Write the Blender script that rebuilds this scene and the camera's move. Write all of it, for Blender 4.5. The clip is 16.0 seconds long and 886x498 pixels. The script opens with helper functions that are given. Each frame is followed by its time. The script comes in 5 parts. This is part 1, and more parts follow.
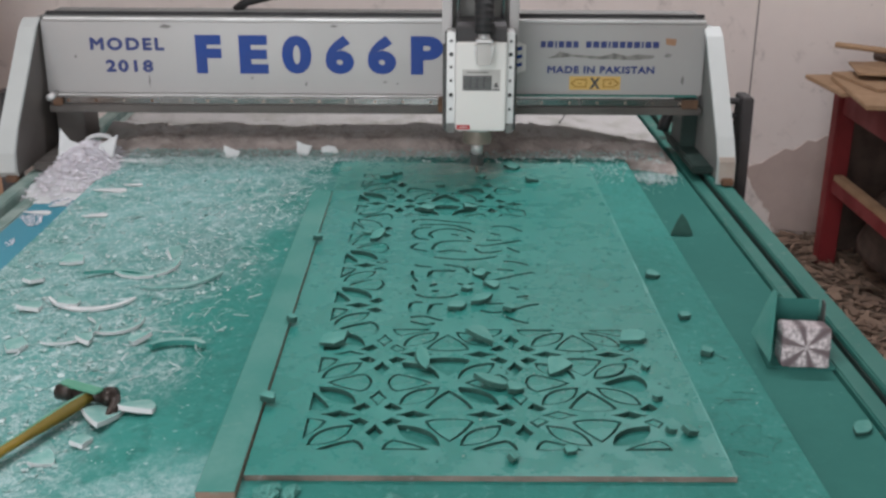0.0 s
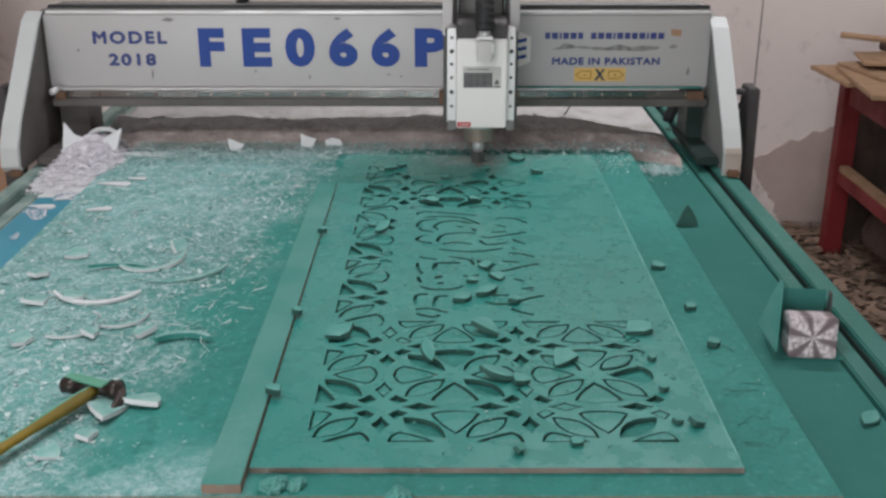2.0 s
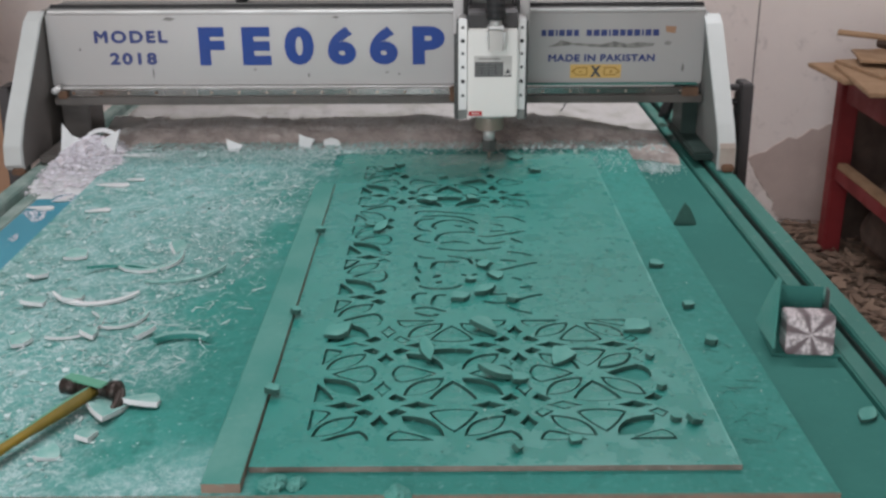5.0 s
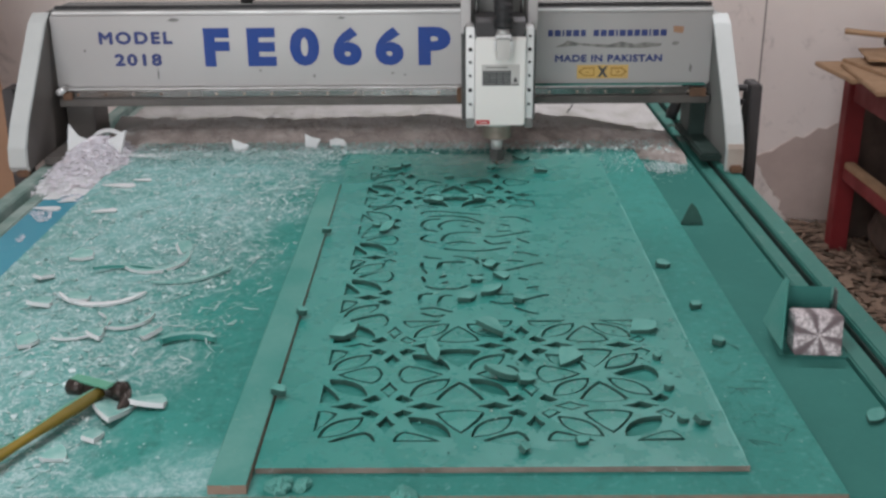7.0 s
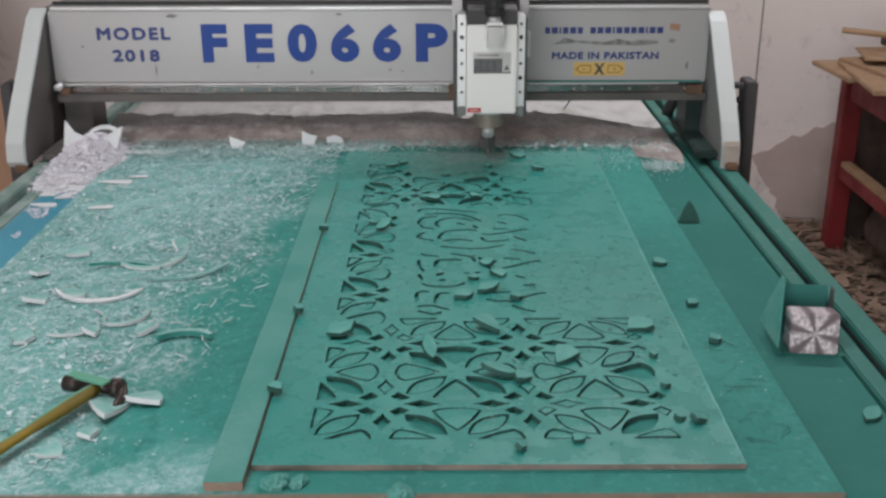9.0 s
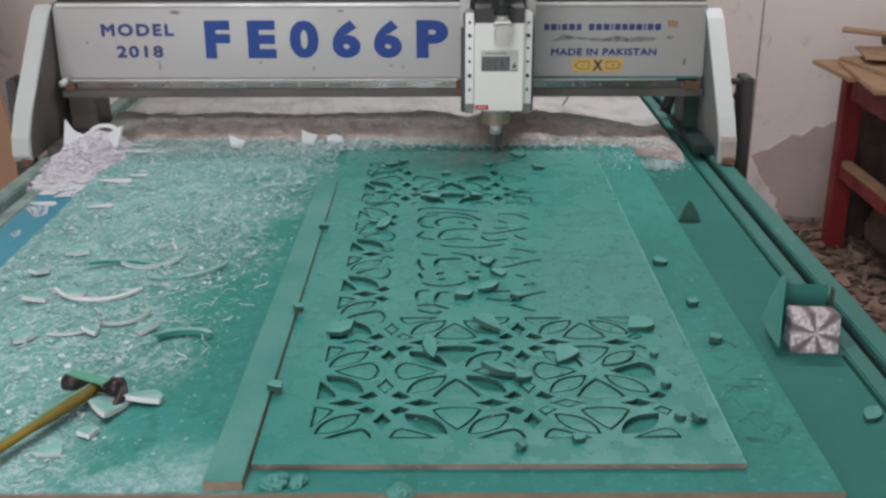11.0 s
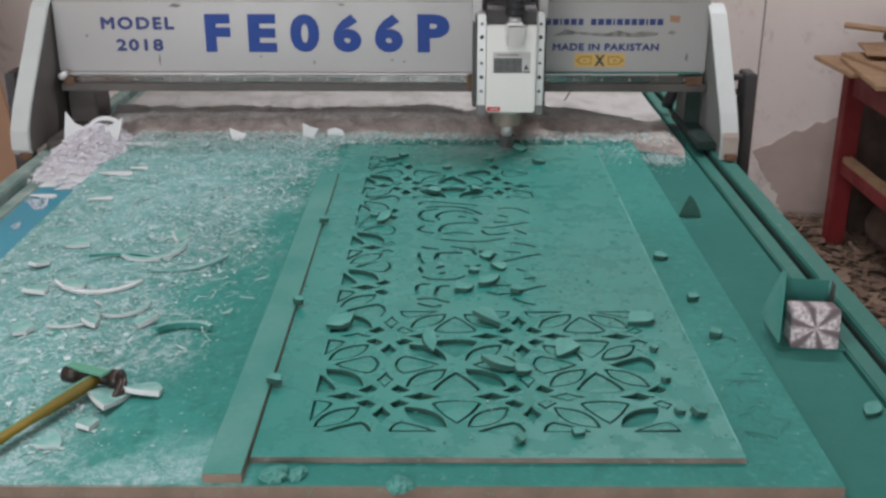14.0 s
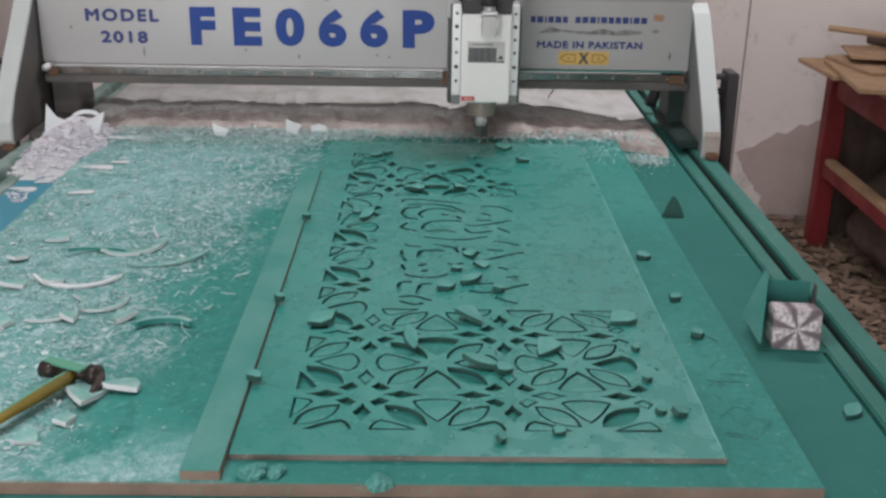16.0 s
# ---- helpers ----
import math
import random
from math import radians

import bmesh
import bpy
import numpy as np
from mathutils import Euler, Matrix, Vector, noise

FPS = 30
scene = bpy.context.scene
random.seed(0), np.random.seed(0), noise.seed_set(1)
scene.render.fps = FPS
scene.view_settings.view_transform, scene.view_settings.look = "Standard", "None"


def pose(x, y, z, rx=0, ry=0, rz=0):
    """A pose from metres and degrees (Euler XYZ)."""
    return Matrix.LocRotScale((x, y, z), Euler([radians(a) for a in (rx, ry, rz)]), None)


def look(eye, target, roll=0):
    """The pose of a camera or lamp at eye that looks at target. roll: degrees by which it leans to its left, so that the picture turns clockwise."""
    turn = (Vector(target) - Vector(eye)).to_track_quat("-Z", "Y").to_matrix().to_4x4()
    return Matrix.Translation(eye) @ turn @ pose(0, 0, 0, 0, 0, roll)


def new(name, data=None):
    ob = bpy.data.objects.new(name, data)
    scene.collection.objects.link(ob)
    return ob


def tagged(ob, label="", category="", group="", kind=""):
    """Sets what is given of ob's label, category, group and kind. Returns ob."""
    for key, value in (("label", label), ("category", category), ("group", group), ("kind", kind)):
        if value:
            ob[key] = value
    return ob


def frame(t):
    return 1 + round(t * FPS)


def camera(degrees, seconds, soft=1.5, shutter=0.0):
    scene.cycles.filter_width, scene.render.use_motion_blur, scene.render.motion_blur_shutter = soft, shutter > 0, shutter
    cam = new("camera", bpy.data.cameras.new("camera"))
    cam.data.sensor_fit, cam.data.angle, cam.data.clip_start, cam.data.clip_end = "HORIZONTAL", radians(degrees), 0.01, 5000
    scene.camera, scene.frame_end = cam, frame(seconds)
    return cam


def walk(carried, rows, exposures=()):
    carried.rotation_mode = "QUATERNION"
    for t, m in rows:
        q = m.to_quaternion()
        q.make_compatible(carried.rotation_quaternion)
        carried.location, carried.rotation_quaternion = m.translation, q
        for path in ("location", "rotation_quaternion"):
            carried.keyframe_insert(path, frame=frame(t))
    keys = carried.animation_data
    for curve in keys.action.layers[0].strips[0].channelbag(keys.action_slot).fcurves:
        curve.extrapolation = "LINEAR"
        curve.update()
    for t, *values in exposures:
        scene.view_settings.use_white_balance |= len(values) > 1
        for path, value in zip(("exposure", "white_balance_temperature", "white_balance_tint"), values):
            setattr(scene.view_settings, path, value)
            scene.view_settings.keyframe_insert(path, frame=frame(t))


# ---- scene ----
cam = camera(45.27, 16.0, soft=2.7)
# z = 0 is the top of the loose sheet on the machine's table; the floor lies at FLOOR
FLOOR = -0.85
CAMERA_ROWS = [
    (0, pose(0.1488, -1.0364, 0.6944, 69.726, -0.365, -0.193)),
    (0.5, pose(0.1467, -1.0394, 0.6936, 69.886, -0.337, -0.190)),
    (1, pose(0.1482, -1.0393, 0.6934, 69.652, -0.265, -0.152)),
    (1.5, pose(0.1481, -1.0346, 0.6927, 69.453, -0.174, -0.022)),
    (2, pose(0.1480, -1.0328, 0.6909, 69.354, -0.049, -0.051)),
    (2.5, pose(0.1483, -1.0333, 0.6912, 69.343, -0.003, -0.056)),
    (3, pose(0.1492, -1.0358, 0.6909, 69.358, 0.116, -0.034)),
    (3.5, pose(0.1500, -1.0372, 0.6933, 69.378, 0.135, -0.035)),
    (4, pose(0.1502, -1.0375, 0.6927, 69.388, 0.144, -0.185)),
    (6.5, pose(0.1503, -1.0335, 0.6906, 69.258, 0.440, -0.061)),
    (7, pose(0.1498, -1.0330, 0.6919, 69.304, 0.390, 0.099)),
    (7.5, pose(0.1486, -1.0334, 0.6907, 69.217, 0.329, -0.024)),
    (8, pose(0.1494, -1.0327, 0.6892, 68.994, 0.345, -0.037)),
    (8.5, pose(0.1485, -1.0307, 0.6892, 69.201, 0.246, -0.212)),
    (9, pose(0.1491, -1.0323, 0.6906, 69.199, 0.174, -0.023)),
    (11.5, pose(0.1488, -1.0303, 0.6898, 69.141, 0.094, 0.004)),
    (12, pose(0.1494, -1.0304, 0.6896, 69.110, -0.054, 0.124)),
    (12.5, pose(0.1489, -1.0302, 0.6893, 68.925, 0.118, 0.153)),
    (13, pose(0.1478, -1.0302, 0.6892, 69.046, 0.003, 0.129)),
    (13.5, pose(0.1499, -1.0305, 0.6889, 68.968, 0.120, -0.026)),
    (14, pose(0.1492, -1.0296, 0.6876, 68.874, -0.084, 0.109)),
    (14.5, pose(0.1485, -1.0275, 0.6871, 68.701, -0.049, -0.205)),
    (15, pose(0.1478, -1.0254, 0.6858, 68.929, -0.131, -0.150)),
    (15.5, pose(0.1519, -1.0259, 0.6872, 69.323, -0.564, -0.548)),
    (16, pose(0.1506, -1.0237, 0.6842, 68.789, -0.943, -0.517)),
]
walk(cam, CAMERA_ROWS)
# seconds, the gantry's place along the table, and the spindle head across and up
MACHINE = [
    (0, 1.5150, 0.2232, 0.2406),
    (0.5, 1.5173, 0.2239, 0.2334),
    (1, 1.5092, 0.2268, 0.2288),
    (1.5, 1.5007, 0.2215, 0.2296),
    (2, 1.5099, 0.2154, 0.2295),
    (2.5, 1.5181, 0.2245, 0.2345),
    (3, 1.5153, 0.2233, 0.2500),
    (3.5, 1.5208, 0.2287, 0.2569),
    (4, 1.5340, 0.2366, 0.2559),
    (6.5, 1.5390, 0.2491, 0.2297),
    (7, 1.5262, 0.2491, 0.2286),
    (7.5, 1.5117, 0.2433, 0.2288),
    (8, 1.5258, 0.2373, 0.2285),
    (8.5, 1.5391, 0.2365, 0.2332),
    (9, 1.5359, 0.2362, 0.2484),
    (11.5, 1.5750, 0.2562, 0.2397),
    (12, 1.5732, 0.2564, 0.2298),
    (12.5, 1.5754, 0.2747, 0.2287),
    (13, 1.5755, 0.2928, 0.2287),
    (13.5, 1.5698, 0.2923, 0.2289),
    (14, 1.5623, 0.2777, 0.2285),
    (14.5, 1.5539, 0.2663, 0.2316),
    (15, 1.5619, 0.2588, 0.2294),
    (15.5, 1.5758, 0.2560, 0.2296),
    (16, 1.5791, 0.2554, 0.2436),
]

# ---- light ----
world = bpy.data.worlds.new("world")
scene.world = world
world.use_nodes = True
wn = world.node_tree.nodes
wl = world.node_tree.links
sky = wn.new("ShaderNodeTexSky")
sky.sky_type = "NISHITA"
sky.sun_disc = False
sky.sun_elevation = radians(40)
sky.sun_rotation = radians(200)
wl.new(sky.outputs["Color"], wn["Background"].inputs["Color"])
wn["Background"].inputs["Strength"].default_value = 0.1
scene.view_settings.exposure = -0.12


def area(name, m, w, h, power, color):
    lamp = bpy.data.lights.new(name, "AREA")
    lamp.shape, lamp.size, lamp.size_y, lamp.energy, lamp.color = "RECTANGLE", w, h, power, color
    ob = new(name, lamp)
    ob.matrix_world = m
    return ob


# assumed unseen sources: daylight from an opening behind the camera, two ceiling tube lamps
area("assumed_front_daylight", look((-0.8, -3.3, 0.5), (-0.3, 1.2, 0.1)), 2.3, 2.2, 80, (0.97, 0.965, 1.0))
area("assumed_tube_lamp", look((-0.6, -0.2, 1.99), (-0.6, -0.2, 0)), 1.2, 0.12, 25, (0.96, 0.97, 1.0))
area("assumed_tube_lamp", look((0.75, 1.8, 1.99), (0.75, 1.8, 0)), 1.2, 0.12, 34, (0.97, 0.96, 1.0))


# ---- materials ----
def nodes_of(name):
    m = bpy.data.materials.new(name)
    m.use_nodes = True
    t = m.node_tree
    return m, t, t.nodes["Principled BSDF"]


def noise_node(t, scale, detail=4.0, rough=0.55, distort=0.0):
    tc = t.nodes.get("coords") or t.nodes.new("ShaderNodeTexCoord")
    tc.name = "coords"
    n = t.nodes.new("ShaderNodeTexNoise")
    n.inputs["Scale"].default_value = scale
    n.inputs["Detail"].default_value = detail
    n.inputs["Roughness"].default_value = rough
    n.inputs["Distortion"].default_value = distort
    t.links.new(tc.outputs["Object"], n.inputs["Vector"])
    return n.outputs["Fac"]


def remap(t, value, a, b, c=0.0, d=1.0, smooth=True):
    r = t.nodes.new("ShaderNodeMapRange")
    r.interpolation_type = "SMOOTHSTEP" if smooth else "LINEAR"
    t.links.new(value, r.inputs["Value"])
    for k, v in zip(("From Min", "From Max", "To Min", "To Max"), (a, b, c, d)):
        r.inputs[k].default_value = v
    return r.outputs["Result"]


def calc(t, op, a, b):
    n = t.nodes.new("ShaderNodeMath")
    n.operation = op
    n.use_clamp = True
    for i, v in enumerate((a, b)):
        if isinstance(v, (int, float)):
            n.inputs[i].default_value = v
        else:
            t.links.new(v, n.inputs[i])
    return n.outputs[0]


def calc_raw(t, a, b):
    n = t.nodes.new("ShaderNodeMath")
    n.operation = "ADD"
    t.links.new(a, n.inputs[0])
    n.inputs[1].default_value = b
    return n.outputs[0]


def mixed(t, fac, a, b):
    n = t.nodes.new("ShaderNodeMix")
    n.data_type = "RGBA"
    for key, v in (("Factor", fac), ("A", a), ("B", b)):
        sock = [s for s in n.inputs if s.name == key and s.type in (("VALUE",) if key == "Factor" else ("RGBA",))][0]
        if isinstance(v, tuple):
            sock.default_value = (*v, 1)
        elif isinstance(v, (int, float)):
            sock.default_value = v
        else:
            t.links.new(v, sock)
    return [s for s in n.outputs if s.type == "RGBA"][0]


def bump(t, bsdf, height, strength, distance=0.002):
    b = t.nodes.new("ShaderNodeBump")
    b.inputs["Strength"].default_value = strength
    b.inputs["Distance"].default_value = distance
    t.links.new(height, b.inputs["Height"])
    t.links.new(b.outputs["Normal"], bsdf.inputs["Normal"])


def surface(name, base, second, rough=0.6, metal=0.0, big=6.0, fine=90.0, amount=0.5, relief=0.15, speck=None, speck_amount=0.0):
    """Two colours mixed by blotches and grain, with fine relief; speck: dust or chips of a third colour."""
    m, t, b = nodes_of(name)
    blot = remap(t, noise_node(t, big, 5), 0.35, 0.7)
    grain = noise_node(t, fine, 6, 0.7)
    fac = calc(t, "MULTIPLY", calc(t, "ADD", calc(t, "MULTIPLY", blot, 0.7), calc(t, "MULTIPLY", grain, 0.5)), amount)
    col = mixed(t, fac, base, second)
    if speck:
        col = mixed(t, calc(t, "MULTIPLY", remap(t, noise_node(t, fine * 0.45, 8, 0.75), 0.66 - 0.2 * speck_amount, 0.78 - 0.2 * speck_amount), 0.8), col, speck)
    t.links.new(col, b.inputs["Base Color"])
    t.links.new(remap(t, blot, 0, 1, rough - 0.07, rough + 0.09), b.inputs["Roughness"])
    b.inputs["Metallic"].default_value = metal
    if rough > 0.4 and metal < 0.1:
        b.inputs["Specular IOR Level"].default_value = 0.25
    bump(t, b, grain, relief)
    return m


def island(name, colors, rough=0.75, soil=0.35):
    """Pieces of one mesh that take one of several colours each."""
    m, t, b = nodes_of(name)
    geo = t.nodes.new("ShaderNodeNewGeometry")
    ramp = t.nodes.new("ShaderNodeValToRGB")
    ramp.color_ramp.interpolation = "CONSTANT"
    el = ramp.color_ramp.elements
    while len(el) < len(colors):
        el.new(0.5)
    for i, c in enumerate(colors):
        el[i].position = i / len(colors)
        el[i].color = (*c, 1)
    t.links.new(geo.outputs["Random Per Island"], ramp.inputs["Fac"])
    grain = noise_node(t, 300, 4)
    t.links.new(mixed(t, calc(t, "MULTIPLY", grain, soil), ramp.outputs["Color"], (0.2, 0.35, 0.3)), b.inputs["Base Color"])
    b.inputs["Roughness"].default_value = rough
    bump(t, b, grain, 0.2)
    return m


GREEN = (0.026, 0.218, 0.187)
GREEN_PALE = (0.055, 0.295, 0.256)
GREEN_DARK = (0.020, 0.150, 0.127)
DUST = (0.57, 0.70, 0.715)


def sheet_material():
    """Green sheet, thick with pale swarf on the side where older work was cut, scratched on the other."""
    m, t, b = nodes_of("dusty green sheet")
    base = mixed(t, remap(t, noise_node(t, 5, 6, 0.6), 0.35, 0.68), (0.026, 0.195, 0.166), GREEN)
    base = mixed(t, calc(t, "MULTIPLY", remap(t, noise_node(t, 2.2, 3), 0.40, 0.66), 0.6), base, GREEN_PALE)
    sep = t.nodes.new("ShaderNodeSeparateXYZ")
    t.links.new(t.nodes["coords"].outputs["Object"], sep.inputs[0])
    wob = calc(t, "MULTIPLY", noise_node(t, 4.5, 4), 0.42)
    lean = t.nodes.new("ShaderNodeMath")
    lean.operation = "ADD"
    t.links.new(sep.outputs["X"], lean.inputs[0])
    t.links.new(wob, lean.inputs[1])
    slope = t.nodes.new("ShaderNodeMath")
    slope.operation = "MULTIPLY_ADD"
    t.links.new(sep.outputs["Y"], slope.inputs[0])
    slope.inputs[1].default_value = -0.12
    t.links.new(lean.outputs[0], slope.inputs[2])
    west = remap(t, slope.outputs[0], 0.03, -0.19)
    fine = remap(t, noise_node(t, 150, 6, 0.7), 0.42, 0.68)
    film = remap(t, noise_node(t, 6, 6, 0.65, 0.5), 0.30, 0.72)
    lace_a = remap(t, calc(t, "ABSOLUTE", calc_raw(t, noise_node(t, 21, 5, 0.6, 0.6), -0.5), 0.0), 0.026, 0.004)
    lace_b = remap(t, calc(t, "ABSOLUTE", calc_raw(t, noise_node(t, 47, 5, 0.6, 0.5), -0.5), 0.0), 0.030, 0.004)
    clumps = remap(t, noise_node(t, 33, 9, 0.74, 0.3), 0.54, 0.63)
    lace = calc(t, "MAXIMUM", calc(t, "MAXIMUM", calc(t, "MULTIPLY", lace_a, 0.75), calc(t, "MULTIPLY", lace_b, 0.5)), clumps)
    spread = calc(t, "ADD", calc(t, "MULTIPLY", west, 0.62), calc(t, "MULTIPLY", noise_node(t, 13, 7, 0.7, 0.5), 0.55))
    patchy = calc(t, "MULTIPLY", remap(t, spread, 0.40, 0.86), remap(t, west, 0.0, 0.1))
    deep = calc(t, "MULTIPLY", remap(t, slope.outputs[0], -0.02, -0.36), remap(t, noise_node(t, 17, 8, 0.7, 0.4), 0.30, 0.62, 0.35, 1.0))
    heavy = calc(t, "ADD", calc(t, "MULTIPLY", patchy, calc(t, "ADD", calc(t, "MULTIPLY", lace, 0.80), calc(t, "MULTIPLY", fine, 0.10))), 0.0)
    light = calc(t, "MULTIPLY", remap(t, noise_node(t, 60, 8, 0.75), 0.58, 0.75), 0.2)
    base = mixed(t, calc(t, "MULTIPLY", remap(t, noise_node(t, 38, 8, 0.76), 0.48, 0.66), 0.72), base, GREEN_DARK)
    base = mixed(t, calc(t, "MULTIPLY", remap(t, noise_node(t, 70, 7, 0.74), 0.53, 0.68), 0.50), base, (0.13, 0.37, 0.335))
    front = calc(t, "MULTIPLY", calc(t, "MULTIPLY", remap(t, sep.outputs["Y"], 0.15, 0.02), remap(t, sep.outputs["X"], -0.06, -0.12)), remap(t, noise_node(t, 11, 8, 0.7, 0.5), 0.40, 0.62))
    corner = calc(t, "MULTIPLY", remap(t, sep.outputs["Y"], 0.42, 0.20), remap(t, sep.outputs["X"], -0.24, -0.38))
    deep = calc(t, "MAXIMUM", deep, calc(t, "MAXIMUM", calc(t, "MULTIPLY", front, 0.75), calc(t, "MULTIPLY", corner, remap(t, noise_node(t, 14, 8, 0.7, 0.4), 0.30, 0.66, 0.3, 0.95))))
    heavy = calc(t, "MAXIMUM", heavy, calc(t, "MULTIPLY", calc(t, "MAXIMUM", front, calc(t, "MULTIPLY", corner, 0.7)), calc(t, "ADD", calc(t, "MULTIPLY", lace, 0.55), calc(t, "MULTIPLY", fine, 0.25))))
    base = mixed(t, calc(t, "MULTIPLY", deep, calc(t, "ADD", calc(t, "MULTIPLY", film, 0.48), 0.38)), base, (0.30, 0.55, 0.545))
    stray = calc(t, "MULTIPLY", remap(t, noise_node(t, 85, 6, 0.72, 0.4), 0.61, 0.69), calc(t, "ADD", calc(t, "MULTIPLY", remap(t, sep.outputs["X"], 0.0, -0.2), 0.65), 0.12))
    col = mixed(t, calc(t, "MAXIMUM", heavy, calc(t, "MAXIMUM", light, stray)), base, DUST)
    t.links.new(col, b.inputs["Base Color"])
    b.inputs["Roughness"].default_value = 0.62
    b.inputs["Specular IOR Level"].default_value = 0.25
    bump(t, b, calc(t, "ADD", calc(t, "MULTIPLY", heavy, 1.0), calc(t, "ADD", calc(t, "MULTIPLY", fine, 0.3), calc(t, "MULTIPLY", noise_node(t, 45, 8, 0.7), 0.5))), 0.55, 0.003)
    return m


def board_material():
    """Green facing, rubbed pale and dusted in patches, with fine dark and pale specks."""
    m, t, b = nodes_of("green faced board")
    wide = remap(t, noise_node(t, 2.6, 4, 0.6), 0.32, 0.68)
    mid = remap(t, noise_node(t, 16, 6, 0.65), 0.34, 0.68)
    col = mixed(t, calc(t, "ADD", calc(t, "MULTIPLY", wide, 0.45), calc(t, "MULTIPLY", mid, 0.34)), GREEN, GREEN_PALE)
    col = mixed(t, calc(t, "MULTIPLY", remap(t, noise_node(t, 60, 7, 0.74), 0.52, 0.69), 0.62), col, GREEN_DARK)
    col = mixed(t, calc(t, "MULTIPLY", remap(t, noise_node(t, 130, 6, 0.7), 0.62, 0.78), 0.3), col, (0.25, 0.46, 0.42))
    t.links.new(col, b.inputs["Base Color"])
    t.links.new(remap(t, mid, 0, 1, 0.24, 0.36), b.inputs["Roughness"])
    b.inputs["Specular IOR Level"].default_value = 0.58
    bump(t, b, calc(t, "ADD", calc(t, "MULTIPLY", noise_node(t, 110, 6, 0.72), 0.6), calc(t, "MULTIPLY", noise_node(t, 30, 6, 0.7), 0.5)), 0.22, 0.0015)
    return m


def drift_material():
    """Settled dust: grey-brown in front, near-white further back."""
    m, t, b = nodes_of("settled dust")
    a = noise_node(t, 22, 7, 0.65, 0.4)
    f = noise_node(t, 140, 6, 0.7)
    sep = t.nodes.new("ShaderNodeSeparateXYZ")
    t.links.new(t.nodes["coords"].outputs["Object"], sep.inputs[0])
    edge = t.nodes.new("ShaderNodeMath")
    edge.operation = "ADD"
    t.links.new(sep.outputs["Y"], edge.inputs[0])
    t.links.new(calc(t, "MULTIPLY", a, 0.16), edge.inputs[1])
    back = remap(t, edge.outputs[0], 1.625, 1.68)
    brown = mixed(t, remap(t, a, 0.35, 0.65), (0.35, 0.295, 0.272), (0.51, 0.44, 0.41))
    white = mixed(t, remap(t, noise_node(t, 9, 6), 0.4, 0.75), (0.62, 0.60, 0.59), (0.42, 0.415, 0.37))
    t.links.new(mixed(t, back, brown, white), b.inputs["Base Color"])
    b.inputs["Roughness"].default_value = 0.9
    bump(t, b, calc(t, "ADD", f, calc(t, "MULTIPLY", a, 0.8)), 0.95, 0.008)
    return m


def wall_material():
    m, t, b = nodes_of("whitewashed board wall")
    blot = remap(t, noise_node(t, 1.6, 6, 0.6), 0.35, 0.75)
    col = mixed(t, calc(t, "MULTIPLY", blot, 0.55), (0.82, 0.745, 0.715), (0.68, 0.605, 0.58))
    stain = remap(t, noise_node(t, 6, 8, 0.72, 0.4), 0.55, 0.74)
    col = mixed(t, calc(t, "MULTIPLY", stain, 0.75), col, (0.36, 0.32, 0.305))
    smear = remap(t, noise_node(t, 2.7, 9, 0.75, 1.2), 0.56, 0.66)
    col = mixed(t, calc(t, "MULTIPLY", smear, 0.32), col, (0.40, 0.345, 0.325))
    specks = remap(t, noise_node(t, 26, 6, 0.7), 0.66, 0.72)
    col = mixed(t, calc(t, "MULTIPLY", specks, 0.5), col, (0.22, 0.19, 0.18))
    t.links.new(col, b.inputs["Base Color"])
    b.inputs["Roughness"].default_value = 0.8
    bump(t, b, noise_node(t, 70, 6, 0.7), 0.25, 0.002)
    return m


def brushed_material():
    """Bright metal, turned in six-fold sectors."""
    m, t, b = nodes_of("engine-turned bright metal")
    tc = t.nodes.new("ShaderNodeTexCoord")
    sep = t.nodes.new("ShaderNodeSeparateXYZ")
    t.links.new(tc.outputs["Object"], sep.inputs[0])
    ang = t.nodes.new("ShaderNodeMath")
    ang.operation = "ARCTAN2"
    t.links.new(sep.outputs["Z"], ang.inputs[0])
    t.links.new(sep.outputs["X"], ang.inputs[1])
    six = t.nodes.new("ShaderNodeMath")
    six.operation = "MULTIPLY"
    six.inputs[1].default_value = 6.0
    t.links.new(ang.outputs[0], six.inputs[0])
    wave = t.nodes.new("ShaderNodeMath")
    wave.operation = "SINE"
    t.links.new(six.outputs[0], wave.inputs[0])
    rays = remap(t, wave.outputs[0], -1.0, 0.3)
    patch = remap(t, noise_node(t, 150, 7, 0.7), 0.38, 0.60)
    col = mixed(t, calc(t, "MULTIPLY", rays, calc(t, "ADD", calc(t, "MULTIPLY", patch, 0.7), 0.25)), (0.17, 0.13, 0.14), (0.80, 0.72, 0.74))
    t.links.new(col, b.inputs["Base Color"])
    b.inputs["Metallic"].default_value = 0.35
    b.inputs["Roughness"].default_value = 0.5
    bump(t, b, noise_node(t, 200, 4), 0.2, 0.001)
    return m


